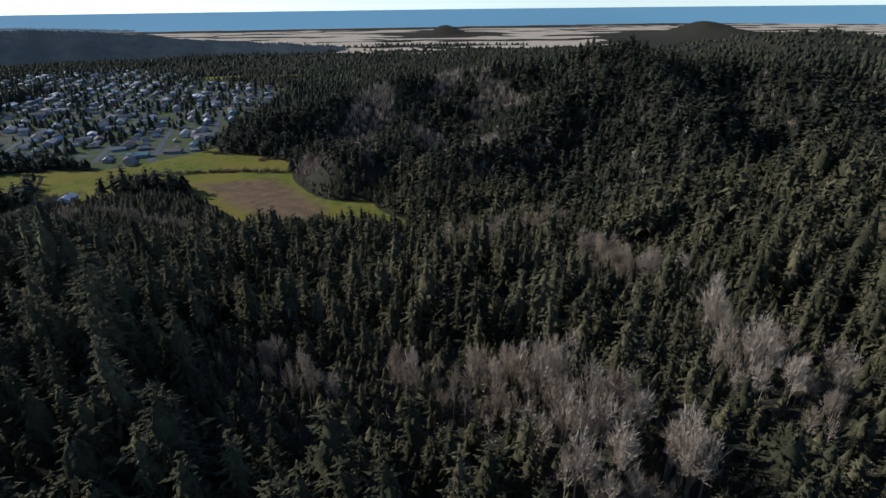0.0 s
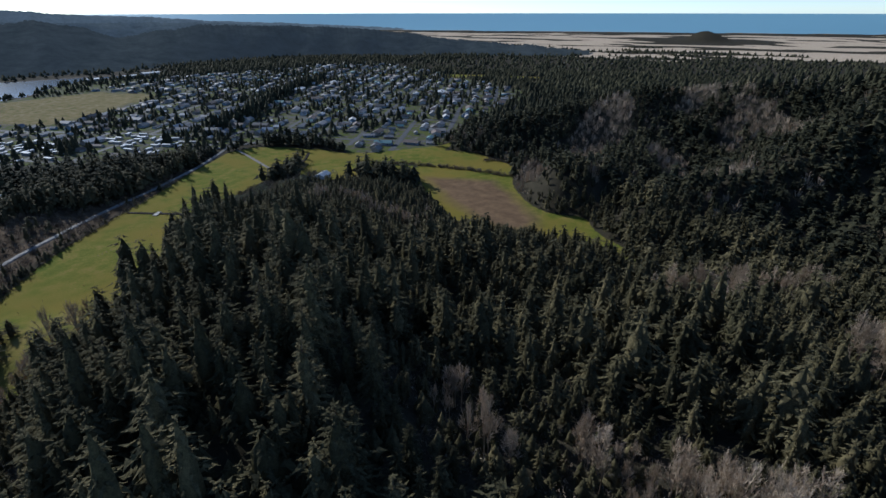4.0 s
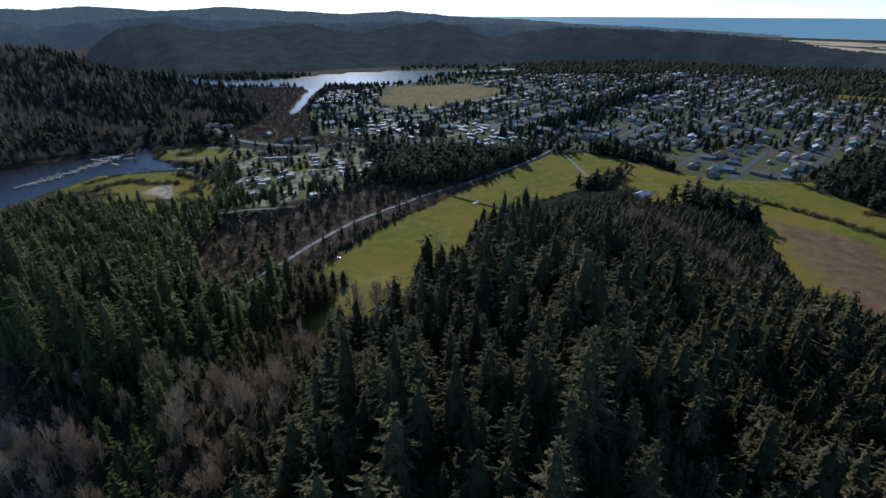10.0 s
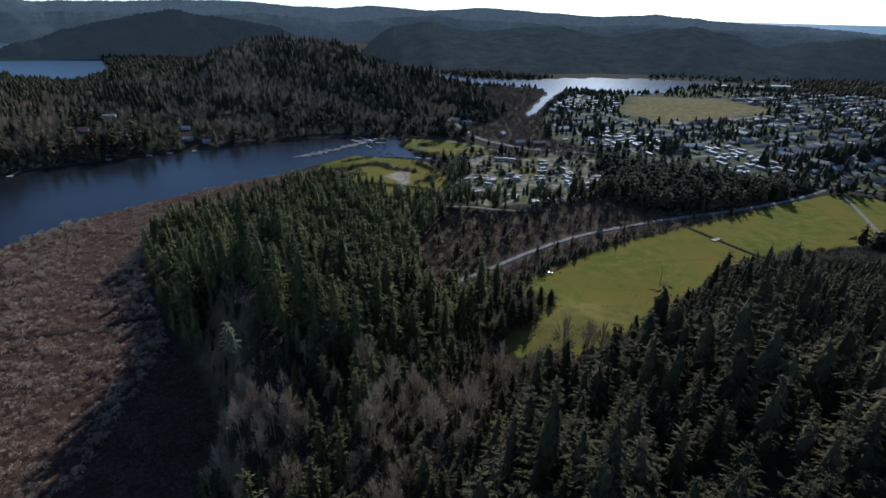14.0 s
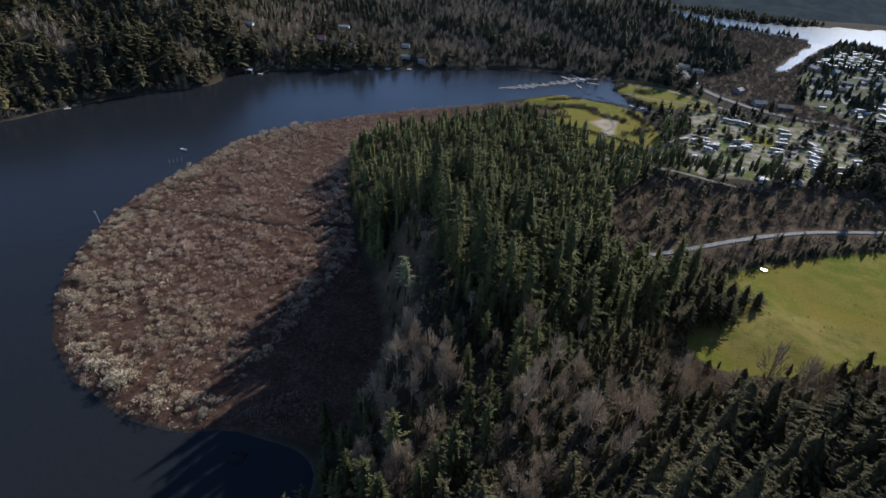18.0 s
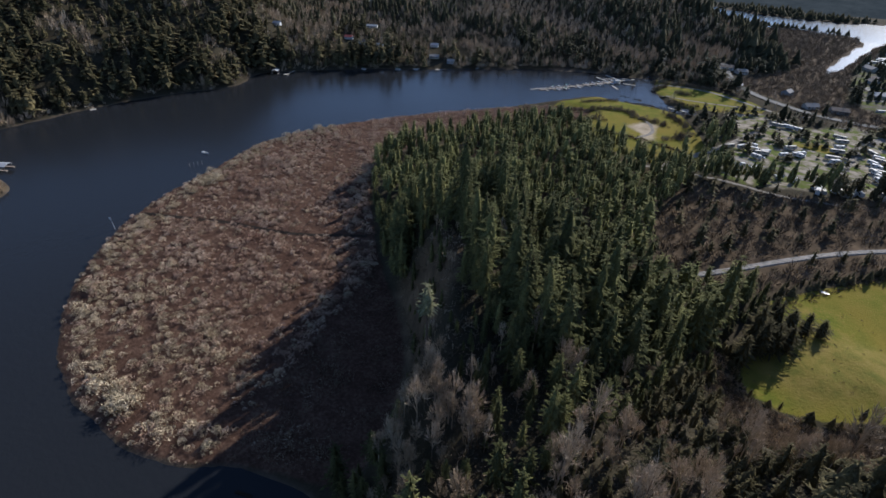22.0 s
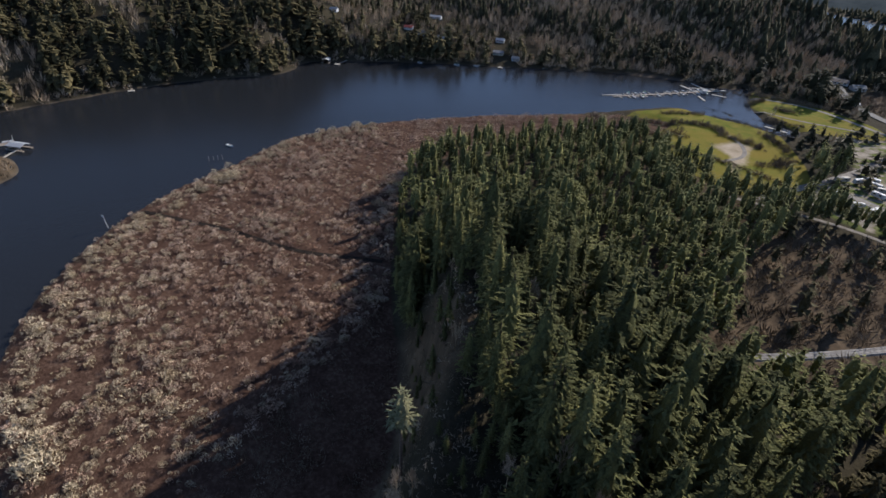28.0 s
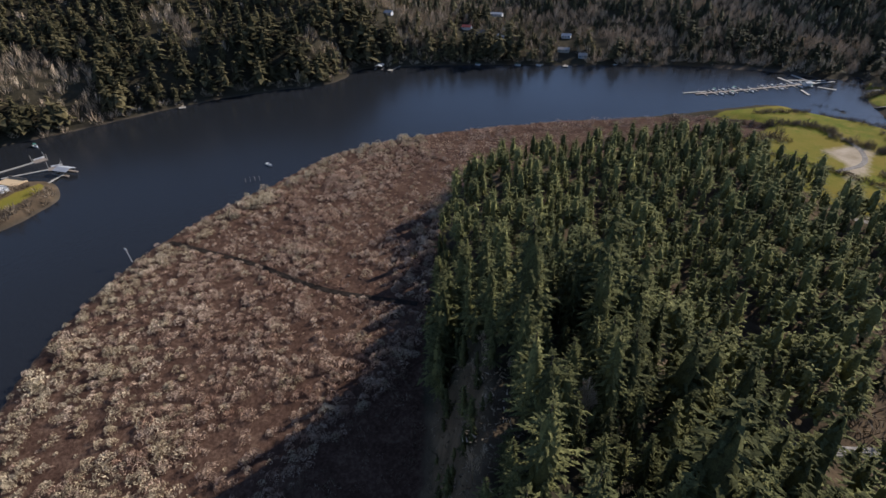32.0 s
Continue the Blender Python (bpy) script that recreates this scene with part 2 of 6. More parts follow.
MARSH_CREEK = [(-326, 131), (-305, 147), (-288, 160), (-268, 171), (-254, 180), (-244, 190), (-228, 207)]
SCRUB = [(-235, 690), (-160, 655), (-100, 625), (-70, 600), (-30, 640), (-120, 705), (-150, 880), (-150, 1120), (-165, 1155), (-290, 1160), (-360, 1090), (-250, 900), (-200, 790)]
# hills: centre, spread, height
HILLS = [(100, -20, 170, 48), (700, 10, 170, 76), (340, -230, 100, 29), (1090, 130, 170, 40), (10, 280, 100, 9), (160, 70, 60, -20), (580, -140, 60, 29), (40, 130, 35, 12), (520, 220, 100,
         22), (-140, 160, 35, 27), (-168, 218, 32, 21), (-120, 205, 35, 8), (-110, 310, 60, -18), (310, -110, 100, 29), (10, -140, 60, 20), (-20, 70, 35, 18), (310, 160, 60, -14), (100, 310, 60, 16), (40, 220, 35, 20), (460, 70,
         35, -9), (850, 340, 35, 9), (520, -50, 60, 6), (190, 250, 35, -7), (160, -200, 100, 24), (430, -230, 100, 38), (-20, -20, 35, 11), (310, 40, 35, 7), (550, 310, 60, -7), (10, 130,
         35, 17), (1090, 100, 60, 16), (160, 10, 35, -8), (220, 130, 35, -7)]
FAR_HILLS = [(-690, 190, 85, 52), (-670, 50, 90, 46), (-655, 335, 65, 32), (-760, 420, 100, 22), (-585, 830, 115, 80), (-455, 850, 80, 34), (-330, 880, 60, 10), (-640, 640, 110, 15), (-800, 490, 120, 17), (-1000, 430, 130, 16), (-900, 250, 130, 32), (-760, 300, 90, 10), (-960, 20, 160, 26),
             (1470, -200, 220, 72), (2590, 1245, 55, 44), (2670, 75, 100, 52), (2500, -60, 120, 30), (-1800, 640, 220, 60)]


# the wooded hill beyond the eastern meadow: crest lines that fall away on both sides, as rows of x, y, height
RIDGES = [
    ((588, 73, 86), (536, 93, 70), (497, 108, 57), (440, 130, 37), (395, 147, 26), (352, 164, 21), (314, 178, 15), (276, 193, 6)),
    ((588, 73, 86), (640, 118, 80), (650, 178, 73), (629, 240, 68), (602, 300, 62), (540, 350, 50), (450, 400, 28), (375, 440, 10)),
    ((290, 282, 12), (308, 260, 22), (330, 247, 24), (372, 242, 19), (440, 262, 22)),
    ((588, 73, 86), (592, 3, 74), (592, -36, 65), (589, -69, 72), (600, -140, 80), (560, -230, 85), (520, -330, 80)),
    ((588, 73, 86), (520, 40, 70), (460, 8, 55), (405, -10, 44), (362, -22, 24)),
    ((589, -69, 72), (500, -95, 54), (425, -120, 40)),
    ((90, -30, 60), (200, -48, 66), (268, -62, 58), (330, -120, 58), (420, -210, 66), (520, -330, 80)),
    ((160, 22, 48), (205, 20, 42), (240, 30, 30)),
    ((640, 118, 80), (740, 160, 52), (840, 190, 34), (960, 230, 22)),
]
# small rises and gullies of the near hill: centre, spread, height
KNOLLS = [(-60, 142, 25, 8), (-101, 131, 11, 4), (95, 345, 35, -8), (20, 80, 45, 7), (8, 190, 40, 9), (32, 232, 25, 6), (145, 60, 34, 11), (150, 20, 30, 6), (85, -20, 40, 5), (72, 88, 20, 4), (48, 86, 13, -6), (-2, 56, 20, -11), (100, 118, 26, -5), (66, 114, 20, -8), (66, 150, 22, -4), (-2, 160, 20, 5)]

COAST = (3300.0, 2050.0, 0.83, 0.558)       # a point of the beach and the way out to sea


def coast_sd(x, y):
    return (x - COAST[0]) * COAST[2] + (y - COAST[1]) * COAST[3]


def wobble(x, y, size, seed=0.0):
    """A cheap smooth noise of about -1 to 1."""
    a, b = x / size + seed, y / size - seed * 1.7
    return (np.sin(a * 1.9 + 1.3 * np.sin(b * 1.1 + seed)) + np.sin(b * 2.3 + 1.7 * np.sin(a * 0.9 - seed)) + np.sin((a + b) * 1.4 + seed * 3)) / 3


FLATS = [smooth(p, 2) for p in (FIELD_WEST, FIELD_EAST, MARSH, PARK, SPIT, RV_PARK, TOWN, SOUTH_SCRUB)]
WATERS = [smooth(p, 2) for p in (LAKE_NORTH, LAKE_TOWN, LAKE_FAR, POND, INLET)]
POINT = smooth(HUT_POINT, 2)


def water_sd(x, y):
    d = np.full(x.shape, 1e9)
    for p in WATERS:
        d = np.minimum(d, sdf(p, x, y))
    return np.maximum(d, -sdf(POINT, x, y)) + wobble(x, y, 9.0) * 1.2


def flat_sd(x, y):
    d = line_sd(ROAD, x, y, 12)
    for k, p in enumerate(FLATS):
        d = np.minimum(d, sdf(p, x, y) * (1.5 if k == 2 else 1.0))
    return d


def union(x, y, *polys):
    d = np.full(x.shape, 1e9)
    for p in polys:
        d = np.minimum(d, sdf(p, x, y))
    return d


PEN_LAWN = [(-396, 50), (-400, 66), (-412, 76), (-424, 80), (-428, 76), (-416, 66), (-406, 56), (-402, 44)]
THICKET = [(-108, 268), (-70, 300), (-60, 330), (-20, 392), (36, 452), (110, 530), (80, 545), (10, 500), (-40, 470), (-100, 425), (-140, 400), (-135, 330)]


def dune_sd(x, y):
    """Open sand between the pines behind the beach: strips that run along the coast."""
    s = coast_sd(x, y)
    t = x * COAST[3] - y * COAST[2]
    band = np.maximum(np.abs(s + 1250) - 720, 0)
    n = wobble(s * 2.6, t * 0.55, 190, 1.0) + 0.7 * wobble(s * 2.2, t * 0.8, 80, 4.0)
    wood = sum(400 * np.exp(-((x - a) ** 2 + (y - b) ** 2) / (2 * c * c)) for a, b, c in ((2590, 1245, 130), (2670, 75, 190), (2500, -60, 200)))
    return wood + (-0.2 - n) * 60 + band * 0.25 + np.clip(-t - 1100, 0, 1e5) * 0.06


OPEN = [smooth(p, 1) for p in (FIELD_WEST, FIELD_EAST, PARK, SPIT, RV_PARK, TOWN, STRIP)] + CLEARINGS + [SOUTH_SCRUB]


def open_sd(x, y):
    """Below zero where no forest stands."""
    d = np.minimum(union(x, y, *OPEN), line_sd(ROAD, x, y, 5))
    d = np.minimum(d, sdf(FLATS[2], x, y) - 2)
    d = np.minimum(d, np.minimum(np.minimum(sdf(THICKET, x, y), sdf(SCRUB, x, y)), water_sd(x, y) - 2))
    d = np.minimum(d, np.minimum(sdf(POINT, x, y), -coast_sd(x, y) - 60))
    return np.minimum(d, dune_sd(x, y) * 0.5)


def crest(x, y):
    """The height under the crest lines, their flanks rounded together."""
    total = np.zeros(x.shape)
    for line in RIDGES:
        best = np.full(x.shape, -50.0)
        for (ax, ay, az), (bx, by, bz) in zip(line, line[1:]):
            ex, ey = bx - ax, by - ay
            s = np.clip(((x - ax) * ex + (y - ay) * ey) / (ex * ex + ey * ey), 0, 1)
            d = np.hypot(x - ax - s * ex, y - ay - s * ey)
            best = np.maximum(best, az + (bz - az) * s - 0.56 * (np.sqrt(d * d + 81) - 9))
        total += np.exp(np.clip(best, -50, 120) / 4.0)
    return np.maximum(4.0 * np.log(total + 1.0), 0)


def height(x, y):
    """The ground's height."""
    x, y = np.asarray(x, float), np.asarray(y, float)
    h = np.zeros(x.shape)
    for cx, cy, s, t in HILLS + KNOLLS:
        h += t * np.exp(-((x - cx) ** 2 + (y - cy) ** 2) / (2 * s * s))
    east = np.clip((x - 205) / 60, 0, 1)
    east = east * east * (3 - 2 * east)
    h = np.maximum(h, 0) * (1 - east)
    k = (x > 205) & (x < 1200) & (np.abs(y) < 700)
    h[k] += crest(x[k], y[k]) * east[k]
    for cx, cy, s, t in FAR_HILLS:
        h += t * np.exp(-((x - cx) ** 2 + (y - cy) ** 2) / (2 * s * s))
    r = np.hypot(x, y)
    rough = np.clip((r - 250) / 350, 0, 1)
    h = h * (1 + np.where(x > 200, 0.1, 0.32) * rough * wobble(x, y, 110)) + np.clip((h - 3) / 15, 0, 1) * rough * np.where(x > 200, 5, 8) * wobble(x, y, 50, 2.0)
    w = water_sd(x, y)
    d = np.clip(np.minimum(flat_sd(x, y), w - 3) / 26, 0, 1)
    d = d * d * (3 - 2 * d)
    h = np.maximum(h, 0) * d + 2.6 + 0.5 * wobble(x, y, 40)
    h = h + 3.2 * np.exp(-((x + 26) ** 2 + (y - 276) ** 2) / 420) * (1 + 0.25 * wobble(x, y, 8))
    h += np.clip(r - 1500, 0, 1500) / 1500 * 6 * np.clip(x / 800, 0, 1)
    m = sdf(FLATS[2], x, y)
    h = np.where(m < 6, 0.7 + (h - 0.7) * np.clip(m / 6, 0, 1), h)
    bank = np.clip(w / 4, -1, 1)
    h = np.where(w < 4, np.minimum(h, 0.15 + (h - 0.15) * np.clip(bank, 0, 1)) + np.minimum(bank, 0) * 2.0, h)
    s = coast_sd(x, y)
    k = np.clip(s / 30, 0, 1)
    return h * (1 - k) - 3 * k


def ground_z(x, y):
    return float(height(np.array([x]), np.array([y]))[0])


def mesh_of(name, verts, faces, material, tint=None):
    """A mesh from arrays of points and of triangles or quads."""
    me = bpy.data.meshes.new(name)
    v, f = np.asarray(verts, np.float32), np.asarray(faces, np.int32)
    k = f.shape[1]
    me.vertices.add(len(v))
    me.vertices.foreach_set("co", v.ravel())
    me.loops.add(f.size)
    me.loops.foreach_set("vertex_index", f.ravel())
    me.polygons.add(len(f))
    me.polygons.foreach_set("loop_start", np.arange(0, f.size, k, dtype=np.int32))
    me.update(calc_edges=True)
    if tint is not None:
        me.attributes.new("tint", 'FLOAT', 'POINT').data.foreach_set("value", np.asarray(tint, np.float32))
    me.materials.append(material)
    return me


# ---- the ground: rings that widen with distance ----
CX, CY = -40.0, 120.0
NR, NA = 230, 500
radii = 6 * (4980 / 6) ** (np.arange(NR) / (NR - 1.0))
radii = np.concatenate([[0.6], np.arange(5, 560, 4.0), radii[radii > 562]])
ang = np.linspace(0, 2 * np.pi, NA, endpoint=False)
RR, AA = np.meshgrid(radii, ang, indexing="ij")
gx, gy = (CX + RR * np.sin(AA)).ravel(), (CY + RR * np.cos(AA)).ravel()
gz = height(gx, gy)
ri, ai = np.meshgrid(np.arange(len(radii) - 1), np.arange(NA), indexing="ij")
q0, q1 = ri * NA + ai, ri * NA + (ai + 1) % NA
quads = np.stack([q0, q1, q1 + NA, q0 + NA], -1).reshape(-1, 4)[:, ::-1]


def ground_material():
    m, nt, b = mat("ground_cover", 0.97, 0.02)
    n_fine, n_mid, n_big = noise_at(nt, 0.9, 5), noise_at(nt, 0.12, 4), noise_at(nt, 0.015, 3)
    col = ramp(nt, arith(nt, 'MULTIPLY_ADD', n_fine, 0.6, arith(nt, 'MULTIPLY', n_mid, 0.4)), [(0.25, (0.026, 0.023, 0.015)), (0.5, (0.044, 0.038, 0.025)), (0.8, (0.08, 0.064, 0.042))])

    def zone(base, name, colour, soft=0.7, ragged=3.0, size=0.25):
        e = arith(nt, 'MULTIPLY_ADD', noise_at(nt, size, 3), ragged, -ragged / 2)
        d = arith(nt, 'ADD', attr(nt, name), e)
        f = nt.nodes.new("ShaderNodeMapRange")
        f.inputs["From Min"].default_value, f.inputs["From Max"].default_value = soft, -soft
        nt.links.new(d, f.inputs["Value"])
        return mix(nt, f.outputs[0], base, colour)

    grass = ramp(nt, arith(nt, 'MULTIPLY_ADD', n_mid, 0.6, arith(nt, 'MULTIPLY', n_fine, 0.4)), [(0.32, (0.07, 0.1, 0.014)), (0.5, (0.135, 0.135, 0.022)), (0.68, (0.235, 0.17, 0.05))])
    grass = mix(nt, ramp(nt, n_big, [(0.42, (0, 0, 0)), (0.62, (1, 1, 1))]), grass, mix(nt, n_mid, (0.22, 0.155, 0.035), (0.14, 0.125, 0.02)))
    brown = ramp(nt, n_mid, [(0.3, (0.11, 0.07, 0.04)), (0.7, (0.2, 0.13, 0.07))])
    thicket = ramp(nt, n_mid, [(0.3, (0.055, 0.042, 0.027)), (0.5, (0.09, 0.065, 0.042)), (0.72, (0.15, 0.11, 0.07))])
    camp = ramp(nt, n_mid, [(0.32, (0.09, 0.12, 0.025)), (0.45, (0.11, 0.125, 0.035)), (0.52, (0.2, 0.175, 0.13)), (0.68, (0.34, 0.3, 0.24))])
    marsh = ramp(nt, arith(nt, 'MULTIPLY_ADD', n_fine, 0.6, arith(nt, 'MULTIPLY', n_mid, 0.4)), [(0.3, (0.028, 0.016, 0.011)), (0.5, (0.075, 0.044, 0.031)), (0.7, (0.15, 0.1, 0.068))])
    town = ramp(nt, n_mid, [(0.32, (0.07, 0.09, 0.02)), (0.46, (0.09, 0.1, 0.03)), (0.54, (0.085, 0.08, 0.06)), (0.7, (0.15, 0.135, 0.11))])
    sand = ramp(nt, n_mid, [(0.3, (0.4, 0.305, 0.2)), (0.7, (0.55, 0.435, 0.305))])
    dirt = ramp(nt, n_mid, [(0.3, (0.1, 0.1, 0.03)), (0.5, (0.175, 0.138, 0.055)), (0.72, (0.25, 0.2, 0.115))])
    bare = ramp(nt, n_mid, [(0.3, (0.26, 0.21, 0.14)), (0.7, (0.42, 0.35, 0.26))])
    mud = ramp(nt, n_mid, [(0.3, (0.05, 0.04, 0.03)), (0.7, (0.1, 0.08, 0.06))])
    col = zone(col, "z_thicket", thicket, 3, 8)
    col = zone(col, "z_town", town, 4, 10)
    col = zone(col, "z_camp", camp, 3, 8)
    col = zone(col, "z_field", grass, 0.6, 3.5)
    col = zone(col, "z_brown", brown, 7, 14, 0.06)
    col = zone(col, "z_marsh", marsh, 0.8, 4)
    col = zone(col, "z_knoll", ramp(nt, n_mid, [(0.3, (0.1, 0.105, 0.024)), (0.5, (0.17, 0.14, 0.036)), (0.72, (0.215, 0.165, 0.055))]), 5.0, 14, 0.08)
    col = zone(col, "z_dirt", dirt, 9.0, 60, 0.03)
    col = zone(col, "z_bare", bare, 2.5, 7)
    col = zone(col, "z_sand", sand, 4, 30, 0.02)
    col = zone(col, "z_water", mud, 1.0, 2)
    nt.links.new(col, b.inputs["Base Color"])
    bump(nt, b, n_fine, 0.6, 0.4)
    return m


zones = {
    "z_field": np.minimum(union(gx, gy, *[smooth(p, 1) for p in (FIELD_WEST, FIELD_EAST, PARK, SPIT, PEN_LAWN, CAMP_LAWN, STRIP)]), union(gx, gy, *CLEARINGS)),
    "z_brown": sdf(FIELD_BROWN, gx, gy), "z_marsh": sdf(FLATS[2], gx, gy), "z_thicket": union(gx, gy, THICKET, SCRUB, SOUTH_SCRUB, POINT, PINE_FLOOR, HOLLOW),
    "z_town": union(gx, gy, TOWN), "z_camp": sdf(RV_PARK, gx, gy), "z_dirt": sdf(TOWN_SAND, gx, gy), "z_knoll": sdf(FIELD_KNOLL, gx, gy) + 4,
    "z_bare": sdf(PARK_SAND, gx, gy),
    "z_sand": np.minimum(dune_sd(gx, gy), np.abs(coast_sd(gx, gy) + 25) - 40), "z_water": np.minimum(water_sd(gx, gy) - 0.5, line_sd(MARSH_CREEK, gx, gy, 0.8)),
}
GROUND = mesh_of("ground", np.stack([gx, gy, gz], 1), quads, ground_material())
for k, v in zones.items():
    GROUND.attributes.new(k, 'FLOAT', 'POINT').data.foreach_set("value", v.astype(np.float32))
GROUND.polygons.foreach_set("use_smooth", np.ones(len(quads), bool))
tagged(new("ground", GROUND), "winter ground of meadow, marsh, forest floor, town and sand", "ground", kind="structure")


def water_material(name, deep, rough, scale, strength, gloss=0.5):
    m, nt, b = mat(name, rough, gloss)
    b.inputs["Base Color"].default_value = (*deep, 1)
    b.inputs["IOR"].default_value = 1.33
    n = noise_at(nt, scale, 4, 0.6)
    bump(nt, b, n, strength, 0.25)
    return m


def sheet(name, poly, z, material, label, category):
    bm = bmesh.new()
    vs = [bm.verts.new((x, y, z)) for x, y in poly]
    f = bm.faces.new(vs)
    if f.normal.z < 0:
        f.normal_flip()
    f.normal_update()
    if f.normal.z < 0:
        f.normal_flip()
    me = bpy.data.meshes.new(name)
    bm.to_mesh(me)
    bm.free()
    me.materials.append(material)
    return tagged(new(name, me), label, category, kind="structure")


WATER = water_material("lake_water", (0.016, 0.0178, 0.0205), 0.2, 0.35, 0.4, 0.22)
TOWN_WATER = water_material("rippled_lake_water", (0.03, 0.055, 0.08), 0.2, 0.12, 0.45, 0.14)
SEA = water_material("sea_water", (0.2, 0.36, 0.42), 0.5, 0.01, 0.3)
sheet("water_lake", [(-620, -520), (-40, -520), (-60, 100), (-150, 700), (-340, 720), (-640, 480)], 0.0, WATER, "dark calm lake water with faint ripples", "lake")
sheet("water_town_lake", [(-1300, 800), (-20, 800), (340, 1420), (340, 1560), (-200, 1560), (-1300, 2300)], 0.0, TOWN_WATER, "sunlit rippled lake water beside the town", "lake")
sheet("water_channel", [(-190, 835), (-145, 835), (-150, 1150), (-200, 1150)], 0.03, WATER, "blue calm channel between reed banks", "channel")
sheet("water_far_lake", [(-2760, 1380), (-2650, 1800), (-1300, 1300), (-960, 760), (-1300, 740)], 0.06, water_material("wind_ruffled_water", (0.05, 0.09, 0.13), 0.45, 0.1, 0.9, 0.5), "pale blue far arm of the lake", "lake")


def sea():
    """The sea from the beach out to the horizon, which stands at eye height."""
    t = np.linspace(-5200, 9000, 60)
    s = np.linspace(0, 1, 24)
    T, S = np.meshgrid(t, s, indexing="ij")
    bx, by = COAST[0] + T * COAST[3], COAST[1] - T * COAST[2]
    rb = np.hypot(bx, by)
    nx, ny = bx / rb, by / rb
    r0 = np.minimum(rb, 4300)
    x, y = nx * (r0 + (4930 - r0) * S), ny * (r0 + (4930 - r0) * S)
    z = 0.4 + 112.0 * S
    v = np.stack([x, y, z], -1).reshape(-1, 3)
    i, j = np.meshgrid(np.arange(59), np.arange(23), indexing="ij")
    a = i * 24 + j
    f = np.stack([a, a + 24, a + 25, a + 1], -1).reshape(-1, 4)
    tagged(new("water_sea", mesh_of("water_sea", v, f[:, ::-1], SEA)), "blue ocean that reaches a hazy horizon", "sea", kind="structure")


sea()

# ---- plants ----


def conifer_crown(rng, h, r, whorls, per, sprays=3, bare=0.12, shape=0.65, droop=0.75, fine=1.0):
    """A dense ragged crown: hanging sprays along whorled branches, laid like shingles over a dark inner mass."""
    out, faces = [], []

    def reach(u):
        return r * (1 - u) ** shape * min(1.0, 0.6 + 2.4 * u) + 0.12

    step = h * (0.98 - bare) / whorls
    for k in range(whorls):
        uk = (k + 0.5) / whorls
        n = max(4, round(per * (1 - 0.5 * uk)))
        a0, heavy, swell = rng.uniform(0, 6.28), rng.uniform(0, 6.28), rng.uniform(0.66, 1.24)
        for j in range(n):
            u = min(max(uk + rng.uniform(-0.6, 0.6) / whorls, 0.0), 0.985)
            a = a0 + 6.283 * j / n + rng.uniform(-0.35, 0.35)
            if rng.uniform() < 0.1:
                continue
            ln = reach(u) * swell * rng.uniform(0.58, 1.3) * (1 + 0.2 * math.cos(a - heavy))
            z = h * (bare + (0.98 - bare) * u)
            rise = 0.55 * u - 0.3 + rng.uniform(-0.1, 0.1)
            for q in range(sprays):
                t = 1.0 - 0.62 * (q + rng.uniform(0, 0.8)) / sprays if sprays > 1 else 0.75
                b = a + rng.uniform(-0.75, 0.75) * (0.5 if q == 0 else 1.0)
                tang = np.array([-math.sin(b), math.cos(b), 0.0])
                fall = droop * rng.uniform(0.15, 1.3) * (1 - 0.75 * u * u)
                d = np.array([math.cos(b), math.sin(b), -fall])
                d /= np.linalg.norm(d)
                size = fine * (0.34 * ln + 0.5 * step + 0.22) * rng.uniform(0.75, 1.25) * (1.0, 1.0, 0.86, 0.76, 0.68, 0.62, 0.57, 0.53, 0.5)[min(sprays, 9) - 1]
                wide = size * (rng.uniform(0.17, 0.3) if sprays > 3 else rng.uniform(0.26, 0.4) if sprays > 1 else rng.uniform(0.36, 0.5))
                side = tang + np.array([0, 0, rng.uniform(-0.55, 0.55)])
                p = np.array([ln * t * math.cos(a), ln * t * math.sin(a), z + rise * ln * t + rng.uniform(-0.2, 0.2) * step])
                i = len(out)
                out += [p - d * size * 0.45 - side * wide, p - d * size * 0.35 + side * wide, p + d * size * 0.62]
                faces.append((i, i + 1, i + 2))
    i, n = len(out), 6
    levels = (0.0, 0.12, 0.3, 0.5, 0.7, 0.88) if sprays > 3 else (0.0, 0.3, 0.85)
    for u in levels:
        q = reach(u) * (0.56 if u < 0.8 else 0.25)
        a0 = rng.uniform(0, 1)
        out += [np.array([q * g * math.cos(a0 + 6.283 * j / n), q * g * math.sin(a0 + 6.283 * j / n), h * (bare + (0.98 - bare) * u) - 0.3 * q + rng.uniform(-0.05, 0.05) * h]) for j, g in enumerate(rng.uniform(0.5, 1.25, n))]
    for lv in range(len(levels) - 1):
        for j in range(n):
            p, q = i + lv * n + j, i + lv * n + (j + 1) % n
            faces += [(p, q, q + n), (p, q + n, p + n)]
    return np.array(out), np.array(faces)


